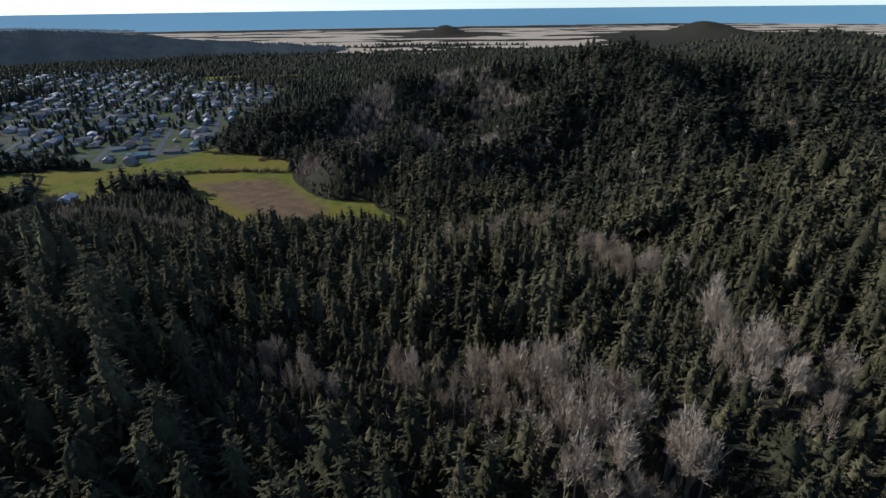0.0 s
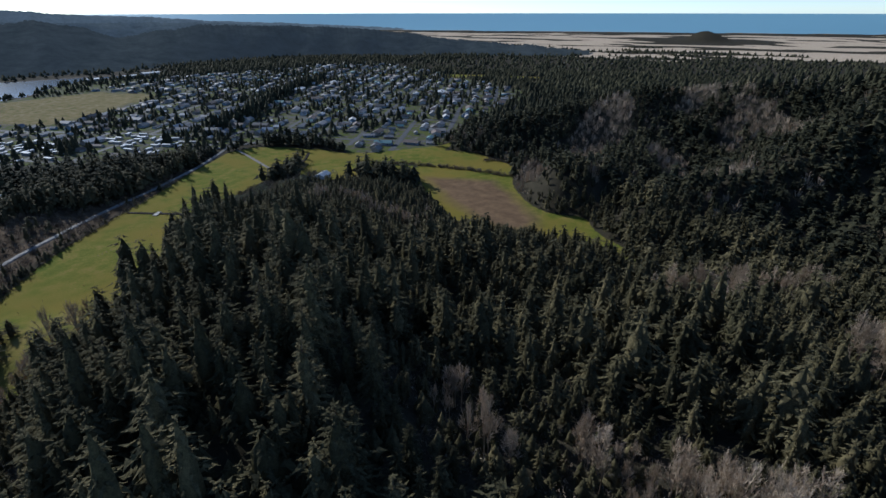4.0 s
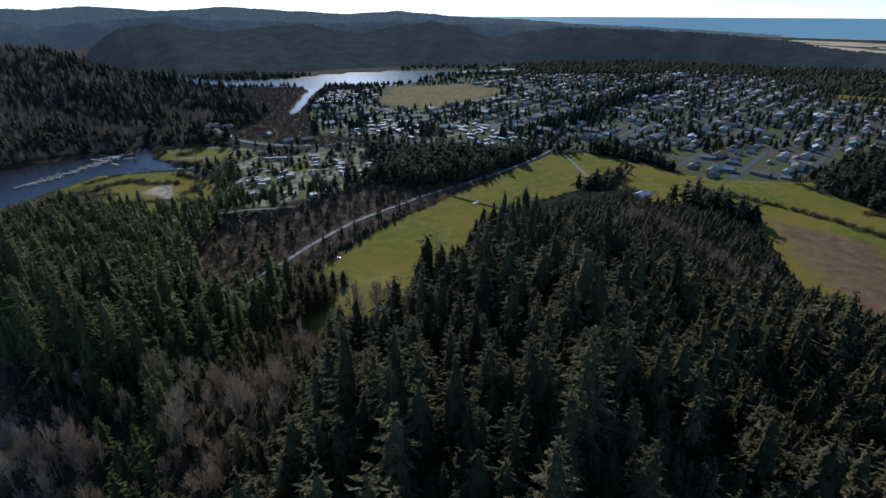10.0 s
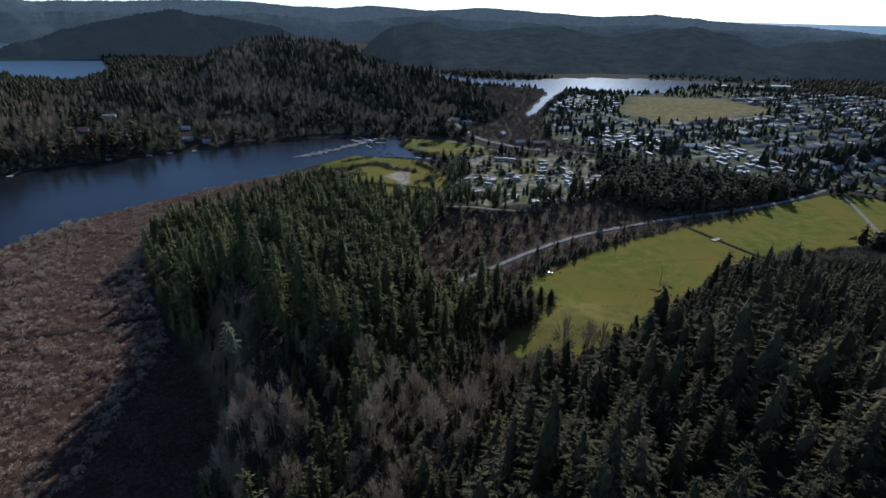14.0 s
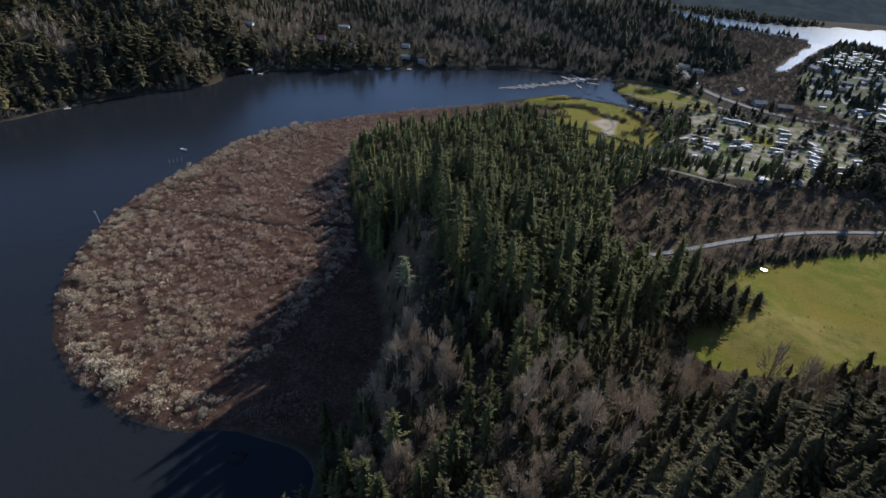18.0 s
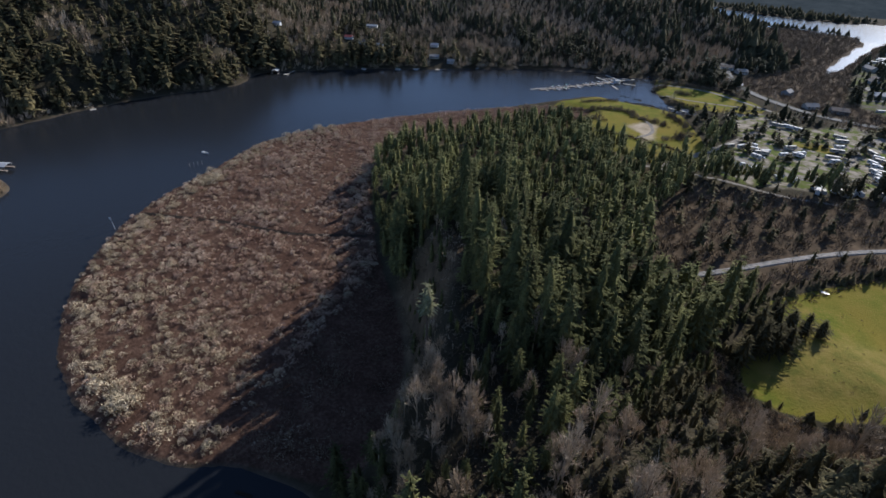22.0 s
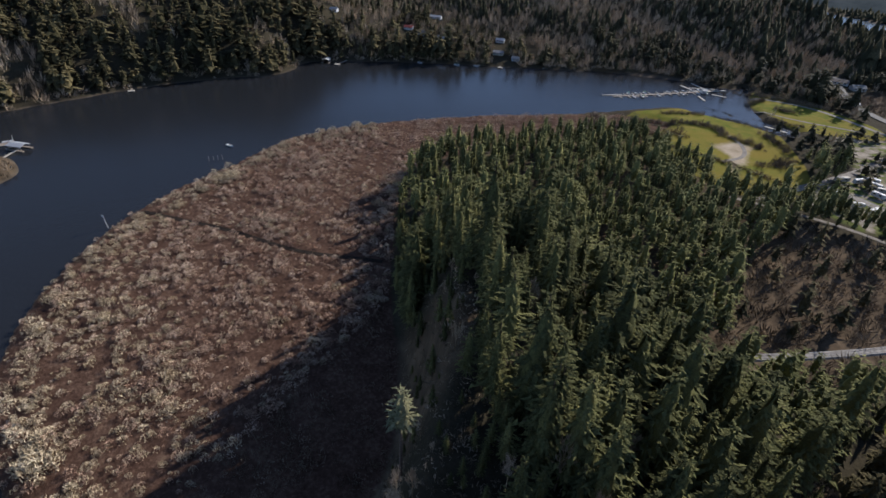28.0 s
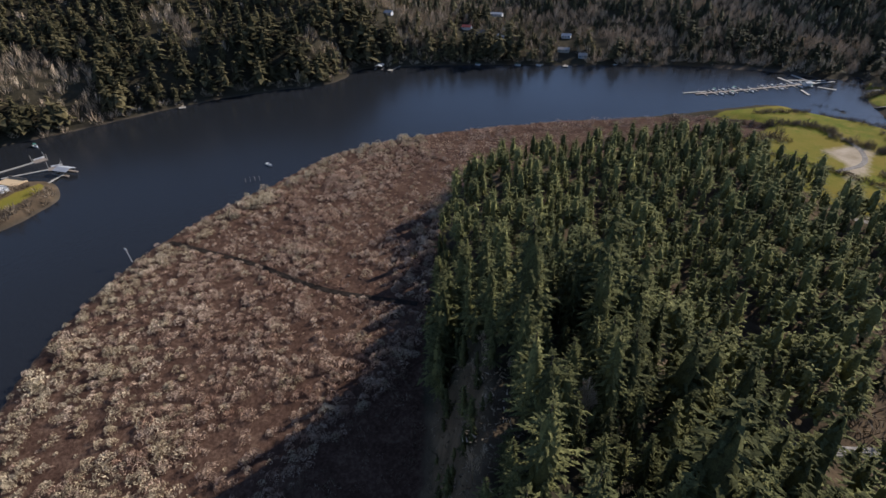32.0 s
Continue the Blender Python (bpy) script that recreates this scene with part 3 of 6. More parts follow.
def star_cone(rng, h, r, layers, n):
    """A far conifer: stacked ragged skirts."""
    out, faces = [], []
    for k in range(layers):
        z0, z1 = h * (0.1 + 0.85 * k / layers), min(h, h * (0.1 + 0.85 * (k + 1.7) / layers))
        if k == layers - 1:
            z1 = h
        rad = r * (1 - k / layers) ** 0.8
        i = len(out)
        a0 = rng.uniform(0, 6.28)
        for j in range(2 * n):
            q = rad * (rng.uniform(0.85, 1.2) if j % 2 else rng.uniform(0.45, 0.7))
            a = a0 + math.pi * j / n
            out.append(np.array([q * math.cos(a), q * math.sin(a), z0 - (0.06 * h if j % 2 else -0.03 * h) + rng.uniform(-0.02, 0.02) * h]))
        out.append(np.array([rng.uniform(-0.04, 0.04) * r, rng.uniform(-0.04, 0.04) * r, z1]))
        faces += [(i + j, i + (j + 1) % (2 * n), i + 2 * n) for j in range(2 * n)]
    return np.array(out), np.array(faces)


def blade(out, faces, a, b, w, rng):
    i = len(out)
    d = b - a
    s = np.cross(d, rng.normal(size=3))
    s = s / (np.linalg.norm(s) + 1e-6) * w
    out += [a - s, a + s, b]
    faces.append((i, i + 1, i + 2))


def bare_crown(rng, h, r, limbs, twigs, w=0.07):
    """A leafless dome: rising limbs that end in fans of fine twigs."""
    out, faces = [], []
    for k in range(2):
        blade(out, faces, np.array([0, 0, 0.0]), np.array([0, 0, h * 0.9]), w * 3.2, rng)
    for k in range(limbs):
        a, e = rng.uniform(0, 6.28), rng.uniform(0.0, 1.0)
        p0 = np.array([0, 0, h * rng.uniform(0.25, 0.6)])
        q = r * math.sqrt(e) * 0.8
        p1 = np.array([q * math.cos(a), q * math.sin(a), h * (0.88 - 0.36 * e) * rng.uniform(0.9, 1.05)])
        blade(out, faces, p0, p1, w * 1.4, rng)
        way = p1 - np.array([0, 0, h * 0.3])
        way = way / np.linalg.norm(way)
        for t in range(twigs):
            s = p0 + (p1 - p0) * rng.uniform(0.55, 1.0)
            e2 = s + (way + rng.normal(size=3) * 0.5) * rng.uniform(0.5, 1.0) * 0.42 * r
            blade(out, faces, s, e2, w * rng.uniform(0.5, 1.0), rng)
    return np.array(out), np.array(faces)


def shrub(rng, h, r, n, w=0.05):
    """A leafless bush: stems that spread from the root, forked into fine twigs that end on a low dome."""
    out, faces = [], []
    for k in range(n):
        a, q = rng.uniform(0, 6.28), math.sqrt(rng.uniform(0, 1))
        tip = np.array([r * q * math.cos(a), r * q * math.sin(a), h * (1 - 0.62 * q * q) * rng.uniform(0.82, 1.08)])
        root = tip * rng.uniform(0.25, 0.6)
        root[2] = max(0.0, tip[2] - h * rng.uniform(0.35, 0.6))
        blade(out, faces, root, tip, w * rng.uniform(0.7, 1.4), rng)
    return np.array(out), np.array(faces)


def puff(rng, h, r, n, w=0.05):
    """A soft round bush: short twigs that curl every way under the skin of a dome."""
    out, faces = [], []
    for k in range(n):
        a, q = rng.uniform(0, 6.28), math.sqrt(rng.uniform(0, 1))
        p = np.array([r * q * math.cos(a), r * q * math.sin(a), h * math.sqrt(max(0.05, 1 - 0.85 * q * q)) * rng.uniform(0.55, 1.0)])
        d = rng.normal(size=3) * 0.55 + np.array([0.5 * q * math.cos(a), 0.5 * q * math.sin(a), 0.75])
        d = d / np.linalg.norm(d) * rng.uniform(0.5, 0.95)
        blade(out, faces, p - d * 0.6, p + d * 0.4, w * rng.uniform(0.7, 1.5), rng)
    return np.array(out), np.array(faces)


def scatter(name, templates, places, material, label, category, rng, spread=1.0):
    """One joined mesh of many plants: places are rows of x, y, z, scale, tint."""
    vs, fs, ts, base = [], [], [], 0
    pick = rng.integers(0, len(templates), len(places))
    for k, (tv, tf) in enumerate(templates):
        P = places[pick == k]
        if not len(P):
            continue
        a = rng.uniform(0, 6.283, len(P))
        c, s = np.cos(a)[:, None], np.sin(a)[:, None]
        sc = P[:, 3:4]
        wide = sc * rng.uniform(0.85, 1.15, (len(P), 1)) * spread
        x = (tv[:, 0] * c - tv[:, 1] * s) * wide + P[:, 0:1]
        y = (tv[:, 0] * s + tv[:, 1] * c) * wide + P[:, 1:2]
        z = tv[:, 2] * sc + P[:, 2:3]
        vs.append(np.stack([x, y, z], -1).reshape(-1, 3))
        fs.append((tf[None] + (np.arange(len(P)) * len(tv))[:, None, None]).reshape(-1, 3) + base)
        ts.append(np.repeat(P[:, 4], len(tv)))
        base += len(P) * len(tv)
    me = mesh_of(name, np.concatenate(vs), np.concatenate(fs), material, np.concatenate(ts))
    return tagged(new(name, me), label, category, kind="stuff")


def grid_points(rng, x0, x1, y0, y1, step, jitter=0.45):
    x, y = np.meshgrid(np.arange(x0, x1, step), np.arange(y0, y1, step))
    x, y = x.ravel(), y.ravel()
    return x + rng.uniform(-jitter, jitter, x.size) * step, y + rng.uniform(-jitter, jitter, x.size) * step


# where alders stand bare among the firs: centre, half-length, half-width, direction of the long axis in degrees
ALDERS = [(45, 73, 14, 6, 80), (62, 32, 29, 12, 86), (50, 2, 16, 11, 60), (156, 14, 22, 14, 50), (88, -25, 20, 12, 20), (214, 78, 40, 9, 132), (182, 73, 9, 7, 120), (-58, 140, 27, 15, 100), (-100, 127, 19, 11, 80), (-124, 145, 20, 6, 172), (-84, 108, 10, 10, 0), (-26, 196, 32, 14, 48),
          (152, 275, 44, 14, 100), (140, 330, 30, 12, 60), (330, 300, 60, 18, 30), (470, 330, 80, 26, 20), (620, 290, 70, 20, 0), (-475, 560, 55, 22, 50), (-360, 690, 50, 18, 0), (-300, 790, 50, 20, 0), (-285, 705, 30, 14, 40), (-600, 400, 40, 18, 60),
          (-556, 74, 42, 26, 70), (-600, 660, 60, 24, 45), (-455, 690, 50, 22, 20), (-540, 560, 40, 16, 40), (-525, 640, 45, 16, 60), (-556, 296, 26, 9, 80), (-590, 180, 30, 10, 20), (560, 200, 60, 18, 60), (420, 205, 62, 24, 60), (610, 335, 30, 14, 40), (540, 228, 30, 12, 30), (-520, 690, 60, 18, 40), (-640, 500, 50, 16, 30)]


def alder_sd(x, y):
    d = np.full(x.shape, 1e9)
    for cx, cy, a, b, deg in ALDERS:
        c, s = math.cos(radians(deg)), math.sin(radians(deg))
        u, v = (x - cx) * c + (y - cy) * s, -(x - cx) * s + (y - cy) * c
        d = np.minimum(d, (np.hypot(u / a, v / b) - 1) * b)
    return d + 3 * wobble(x, y, 12, 3.0)


rng = np.random.default_rng(5)
NEAR_CON = [conifer_crown(rng, h, r, w, 12, 9, b, s) for h, r, w, b, s in ((18, 3.5, 20, 0.08, 0.68), (20, 3.9, 22, 0.1, 0.6), (16, 3.5, 18, 0.06, 0.62), (22, 3.6, 22, 0.14, 0.62), (13, 3.3, 16, 0.06, 0.55), (18, 4.3, 20, 0.1, 0.5))]
MID_CON = [conifer_crown(rng, h, r, 12, 8, 5, b, s) for h, r, b, s in ((18, 3.6, 0.2, 0.68), (19, 4.2, 0.24, 0.52), (16, 3.7, 0.2, 0.6), (13, 3.7, 0.18, 0.48), (21, 3.6, 0.3, 0.62))]
PINES = [conifer_crown(rng, h, r, 8, 8, 4, b, s, 0.35) for h, r, b, s in ((17, 2.4, 0.42, 0.34), (15, 2.2, 0.4, 0.36), (18, 2.6, 0.48, 0.3), (13, 2.3, 0.36, 0.38))]
LOW_CON = [conifer_crown(rng, h, r, 6, 8, 1, b, s, 0.75, 1.2) for h, r, b, s in ((15, 4.1, 0.16, 0.6), (17, 4.6, 0.2, 0.5), (13, 4.5, 0.14, 0.45), (19, 4.2, 0.26, 0.6))]
OUTER_CON = [conifer_crown(rng, h, r, 8, 8, 2, b, s, 0.75, 0.95) for h, r, b, s in ((15, 3.8, 0.2, 0.62), (17, 4.3, 0.24, 0.52), (13, 4.1, 0.16, 0.48), (19, 3.9, 0.3, 0.62))]
FAR_CON = [star_cone(rng, h, r, 3, 4) for h, r in ((17, 3.9), (15, 4.5), (13, 4.2), (20, 4.2))]
TINY_CON = [star_cone(rng, h, r, 1, 4) for h, r in ((15, 7.5), (13, 7.0), (17, 8.0), (12, 8.0))]
NEAR_ALDER = [bare_crown(rng, h, r, 25, 20, 0.055) for h, r in ((16, 2.7), (14, 2.4), (17, 2.9))]
MID_ALDER = [shrub(rng, h, r, 34, 0.17) for h, r in ((11, 4.8), (9, 4.4))]
SHRUBS = [shrub(rng, h, r, 32, 0.075) for h, r in ((2.4, 2.0), (3.0, 2.2), (1.9, 1.7))]
MARSH_SHRUBS = [puff(rng, h, r, 84, 0.075) for h, r in ((2.3, 1.7), (2.9, 2.1), (1.8, 1.4), (2.5, 1.5))]
FAR_SHRUBS = [puff(rng, h, r, 22, 0.1) for h, r in ((2.0, 1.8), (2.4, 2.1))]
TALL_CON = [conifer_crown(rng, h, r, 18, 9, 6, b, s) for h, r, b, s in ((24, 3.8, 0.12, 0.55), (26, 4.1, 0.15, 0.5), (21, 3.7, 0.1, 0.58), (25, 3.5, 0.16, 0.48), (19, 3.8, 0.1, 0.58))]
TALL_FINE = [conifer_crown(rng, h, r, 26, 10, 9, b, s) for h, r, b, s in ((24, 3.8, 0.12, 0.55), (26, 4.1, 0.15, 0.5), (21, 3.7, 0.1, 0.58), (25, 3.5, 0.16, 0.48), (19, 3.8, 0.1, 0.58))]


FIR_BELT = [(-28, 474), (10, 466), (43, 476), (70, 496), (112, 530), (120, 568), (60, 575), (0, 565), (-20, 540)]
HIGHWAY = [(-260, 760), (-238, 715), (-204, 668), (-171, 646), (-120, 632), (-60, 640), (0, 632), (95, 600), (200, 600)]
PARK_EDGE = [(-215, 470), (-150, 430), (-140, 640), (-230, 650)]
GARDENS = [(-250, 742), (-232, 738), (-213, 672), (-570, 444), (-556, 452), (-606, 506), (-541, 466), (-482, 497), (-462, 503), (-600, 372), (-511, 525), (-484, 542)]


def forest(x, y, lo, hi):
    """Keeps the points that stand in forest between two distances."""
    r = np.hypot(x - CX, y - CY)
    k = (r >= lo) & (r < hi) & (y > np.where(x > 700, -700, np.where(np.abs(x) < 120, np.where(x > 40, -120, -45), -150)))
    x, y = x[k], y[k]
    k = (open_sd(x, y) > 0) & (line_sd([(58, 372), (100, 390), (150, 412), (186, 428)], x, y, 9) > 0)
    for hx, hy in GARDENS:
        k &= line_sd([(hx, hy), (hx + 20, hy - 14)], x, y, 8) > 0
    k &= (np.hypot(x + 325, y - 510) > 75) & (line_sd(HIGHWAY, x, y, 10) > 0)
    k &= (sdf(PARK_EDGE, x, y) > 0) | (wobble(x * 3.1, y * 2.7, 11, 2.0) > 0.25)
    return x[k], y[k]


def rows_of(x, y, scale, rng):
    return np.stack([x, y, height(x, y) - 0.2, scale, rng.uniform(0, 1, len(x))], 1)


# near forest
fx, fy = forest(*grid_points(rng, -420, 400, -170, 520, 5.0, 0.6), 0, 370)
ex, ey = grid_points(rng, -260, -76, 100, 260, 4.2, 0.6)
rim = (open_sd(ex, ey) > 0) & ((sdf(FLATS[2], ex, ey) < 13) | ((ey < 235) & (ex < -75) & (ey > 100) & (rng.uniform(0, 1, len(ex)) < 0.45)))
under = np.concatenate([np.zeros(len(fx), bool), (sdf(FLATS[2], ex, ey) >= 13)[rim]])
fx, fy = np.concatenate([fx, ex[rim]]), np.concatenate([fy, ey[rim]])
al = alder_sd(fx, fy)
al = np.where((al < 0) & (rng.uniform(0, 1, len(fx)) < 0.16), 6.0, al)
al = np.where((rng.uniform(0, 1, len(fx)) < 0.08) & (fx < -62) & (fy > 120) & (fy < 215), -3.0, al)
al = np.where(np.hypot(fx + 101, fy - 131) < 10, -3.0, al)
grove = (fy > 232 + 12 * wobble(fx, fy, 20)) & (fx < -75)
patch = wobble(fx, fy, 26, 5.0)
tall = (fx < -66) & (fy > 95) & ~grove
size = np.exp(rng.normal(-0.1, 0.27, len(fx))) * (1 + 0.26 * patch) * np.where(grove, 1.3, np.where(tall, np.interp(fx, [-260, -205, -190, -178, -140], [0.6, 0.66, 0.86, 0.98, 1.02]), 1 - 0.25 * np.clip((fy - 165) / 50, 0, 1)))
meadow = np.clip(1 - sdf(FLATS[0], fx, fy) / 75, 0, 1) * np.clip((fy - 185) / 25, 0, 1) * (fx > -72)
size = size * (1 - np.where(fx > -8, 0.08 + 0.6 * np.clip((fy - 290) / 50, 0, 1), 0.6) * meadow) * (1 - 0.5 * np.clip(1 - sdf(FLATS[1], fx, fy) / 80, 0, 1) * (fx < 240)) * np.where((fx > 60) & (fy > 240) & (fy < 430), np.where(fy > 345, 0.5, 0.75), 1)
near_lone = np.hypot(fx + 115, fy - 141)
size = np.where(under, size * 0.72, size) * np.clip(near_lone / 26, 0.4, 1)
size = np.where((np.abs(fx + 119 + 0.087 * (fy - 145)) < 8) & (fy > 145) & (fy < 205), size * 0.62, size)
size = np.clip(size * np.where(rng.uniform(0, 1, len(fx)) < 0.15, 0.55, 1.0) * np.where((al > 0) & (al < 12), 0.58, 1.0), 0.22, np.where(tall, 1.5, 1.45))
thin = (grove & (rng.uniform(0, 1, len(fx)) < 0.42)) | (tall & (rng.uniform(0, 1, len(fx)) < 0.02)) | (rng.uniform(0, 1, len(fx)) < 0.08 + 0.4 * (wobble(fx, fy, 15, 9.0) > 0.45))
hollow = sdf(HOLLOW, fx, fy)
size = np.where(hollow < 0, size * rng.uniform(0.3, 0.55, len(fx)), size)
con = (al > 0) & ~thin & (np.hypot(fx + 119.3, fy - 145.6) > 4.5) & ((hollow + 4 * wobble(fx, fy, 7, 1.0) > 0) | (rng.uniform(0, 1, len(fx)) < 0.65))
P = np.column_stack([rows_of(fx[con & ~grove], fy[con & ~grove], size[con & ~grove], rng), tall[con & ~grove]])
# the firs along the crest of the hill are trees of their own
dist = line_sd([(20, 62), (28, 110), (-60, 140), (-110, 162), (-140, 200)], P[:, 0], P[:, 1], 0)
order = np.argsort(dist)
SINGLE, REST = P[order[:300]], P[order[300:]]
away = line_sd([(-30, -5), (-15, 40), (-90, 140)], REST[:, 0], REST[:, 1], 0) > 190
scatter("outer_fir_forest", OUTER_CON, REST[away], NEEDLE, "dark fir forest on the farther slopes", "forest", rng)
REST = REST[~away]
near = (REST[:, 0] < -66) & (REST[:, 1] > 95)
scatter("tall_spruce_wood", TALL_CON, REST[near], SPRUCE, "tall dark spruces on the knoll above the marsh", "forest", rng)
REST = REST[~near]
scatter("fir_forest", MID_CON, REST, NEEDLE, "dense dark green fir and spruce forest on the hills", "forest", rng)
gx3, gy3 = grid_points(rng, -330, -75, 200, 500, 4.3, 0.6)
k = (open_sd(gx3, gy3) > 0) & (gy3 > 232 + 12 * wobble(gx3, gy3, 20)) & (np.hypot(gx3 + 325, gy3 - 510) > 75) & (rng.uniform(0, 1, len(gx3)) < np.where(wobble(gx3, gy3, 16, 4.0) > 0.3, 0.55, 0.85))
scatter("pine_grove", PINES, rows_of(gx3[k], gy3[k], np.clip(np.exp(rng.normal(0.0, 0.18, k.sum())), 0.6, 1.4), rng), PINE, "open grove of green pines beside the marsh", "forest", rng)
con = (al > 0)
A = rows_of(fx[~con], fy[~con], np.where(np.hypot(fx + 101, fy - 131) < 15, np.clip(size * 1.4, 0.85, 1.3), size)[~con], rng)
extra = A.copy()
extra[:, :2] += rng.uniform(-3, 3, (len(A), 2))
extra[:, 3] *= 0.8
more = A[A[:, 1] < 110].copy()
more[:, :2] += rng.uniform(-3.5, 3.5, (len(more), 2))
more[:, 3] *= 0.9
A = np.concatenate([A, extra[extra[:, 1] < 110], extra[extra[:, 1] >= 110][::2], more])
dist = np.minimum(line_sd([(60, 10), (64, 60)], A[:, 0], A[:, 1], 0), line_sd([(-50, 130), (-97, 120)], A[:, 0], A[:, 1], 0))
order = np.argsort(dist)
ALDER_SINGLE, A = A[order[:150]], A[order[150:]]
scatter("alder_stand", NEAR_ALDER, A, TWIG, "bare grey-brown alder trees among the firs", "trees", rng)

ux, uy = forest(*grid_points(rng, -210, 240, -60, 400, 3.4, 0.6), 0, 420)
k = (alder_sd(ux, uy) < 15) | (sdf(HOLLOW, ux, uy) < 3)
scatter("alder_undergrowth", FAR_SHRUBS, rows_of(ux[k], uy[k], rng.uniform(0.6, 1.5, k.sum()), rng), BRUSH, "brown undergrowth beneath the bare alders", "shrubs", rng)

ux, uy = forest(*grid_points(rng, -70, 250, -120, 400, 4.2, 0.6), 0, 420)
k = rng.uniform(0, 1, len(ux)) < 0.8
scatter("young_firs", FAR_CON, rows_of(ux[k], uy[k], rng.uniform(0.16, 0.42, k.sum()), rng), NEEDLE, "young firs and salal brush under the tall trees", "undergrowth", rng, 1.5)

# forest farther off
fx, fy = forest(*grid_points(rng, -1000, 1000, -170, 1050, 7.0), 370, 930)
al = alder_sd(fx, fy)
con = (al > 0) & (rng.uniform(0, 1, len(fx)) > 0.07 + 0.42 * ((fx < -250) & (fy > 360)) * (wobble(fx, fy, 35, 4.0) > -0.45) + 0.12 * (wobble(fx, fy, 45, 7.0) > 0.4))
far_size = np.clip(np.exp(rng.normal(-0.12, 0.26, len(fx))), 0.4, 1.5) * (1 + 0.3 * wobble(fx, fy, 40, 6.0)) * np.where(fx < -480, np.where(water_sd(fx, fy) < 35, 1.1, 0.68), 0.8)
close = con & (np.hypot(fx - CX, fy - CY) < 660)
west = close & (fx < -400) & (fy < 520)
scatter("bank_fir_forest", LOW_CON, rows_of(fx[west], fy[west], far_size[west], rng), NEEDLE, "dark green firs on the slope above the lake bank", "forest", rng, 1.35)
close = close & ~west
scatter("slope_fir_forest", LOW_CON, rows_of(fx[close], fy[close], far_size[close], rng), FAR_NEEDLE, "dark firs on the farther hill slopes", "forest", rng, 1.35)
away = con & ~close & ~west
scatter("far_fir_forest", FAR_CON, rows_of(fx[away], fy[away], far_size[away], rng), FAR_NEEDLE, "dark fir forest across the lake and valley", "forest", rng, 1.3)
scatter("far_alder_stand", MID_ALDER, rows_of(fx[~con], fy[~con], rng.uniform(0.8, 1.2, (~con).sum()), rng), TWIG, "bare alders on the far slopes", "trees", rng)
fx, fy = forest(*grid_points(rng, -1300, 1400, -500, 1400, 10.5), 930, 1330)
gx2, gy2 = forest(*grid_points(rng, -2100, 2000, -500, 2250, 11.5), 1330, 2300)
keep = ((gy2 > 1300) & (gx2 > 330) & (np.hypot(gx2, gy2) < 1830)) | ((gx2 > 0) & (rng.uniform(0, 1, len(gx2)) < 0.33)) | ((gx2 < -1000) & (gy2 > 350) & (gy2 < 1300) & (rng.uniform(0, 1, len(gx2)) < 0.7))
fx, fy = np.concatenate([fx, gx2[keep]]), np.concatenate([fy, gy2[keep]])
scatter("distant_forest", TINY_CON, rows_of(fx, fy, rng.uniform(0.45, 0.85, len(fx)), rng), FAR_NEEDLE, "distant forested hills round the lakes", "forest", rng)

# marsh and thickets
mx, my = grid_points(rng, -400, -130, 60, 520, 2.25, 0.75)
k = (sdf(FLATS[2], mx, my) < -0.5) & (line_sd(MARSH_CREEK, mx, my, 1.9) > 0) & (water_sd(mx, my) > 0.5)
mx, my = mx[k], my[k]
dens = wobble(mx, my, 14, 2.5)
# shrubs are also thinned on the side where the wood's shadow lies
k = rng.uniform(-1.7, 0.9, len(mx)) < dens + 0.7 * wobble(mx, my, 5.5, 3.0) - 0.5 * (mx + 0.47 * my > -110)
mx, my = mx[k], my[k]
big = rng.uniform(0.4, 1.25, len(mx)) * (1 + 0.3 * wobble(mx, my, 20, 8.0)) * (1 + 0.25 * wobble(mx, my, 5, 3.0)) * np.where((water_sd(mx, my) > 5) & (water_sd(mx, my) < 16), 1.4, np.where(water_sd(mx, my) < 5, 0.6, 1.0))
# pale bushes stop at the line of the wood's shadow
pale = (rng.uniform(0, 1, len(mx)) < np.where((water_sd(mx, my) > 4) & (water_sd(mx, my) < 18), 0.75, np.where(my < 125, 0.55, 0.12))) & (my < 330) & (line_sd([(-208, 192), (-185, 129), (-160, 87)], mx, my, 0) * np.where(mx + 0.47 * my > -112, 1, -1) < 4)
off = my > 285
# shade put into the colour: dark brush inside the wood's shadow
in_shade = (mx + 0.47 * my > -112) & (my < 190)
for name, pick, shapes, paint, label in (("wood_edge_scrub", in_shade, FAR_SHRUBS, BRUSH, "low scrub coloured dark brown where the wood's shadow falls on the marsh"), ("marsh_shrubs", ~pale & ~off & ~in_shade, MARSH_SHRUBS, MARSH_TWIG, "bare reddish-brown spirea scrub on the marsh"), ("pale_marsh_bushes", pale & ~off & ~in_shade, MARSH_SHRUBS, PALE_TWIG, "pale beige willow bushes scattered over the marsh"),
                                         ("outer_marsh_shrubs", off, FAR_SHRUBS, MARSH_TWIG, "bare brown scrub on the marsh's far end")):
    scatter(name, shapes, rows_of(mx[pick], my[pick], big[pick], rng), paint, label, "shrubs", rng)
tx, ty = grid_points(rng, -480, 120, -60, 1160, 4.6, 0.6)
k = (np.minimum(union(tx, ty, THICKET, SCRUB, SOUTH_SCRUB), np.maximum(sdf(POINT, tx, ty), -sdf(PEN_LAWN, tx, ty)) + 12 * (tx < -425)) < 0) & (water_sd(tx, ty) > 1) & (line_sd(ROAD, tx, ty, 4) > 0)
tx, ty = tx[k], ty[k]
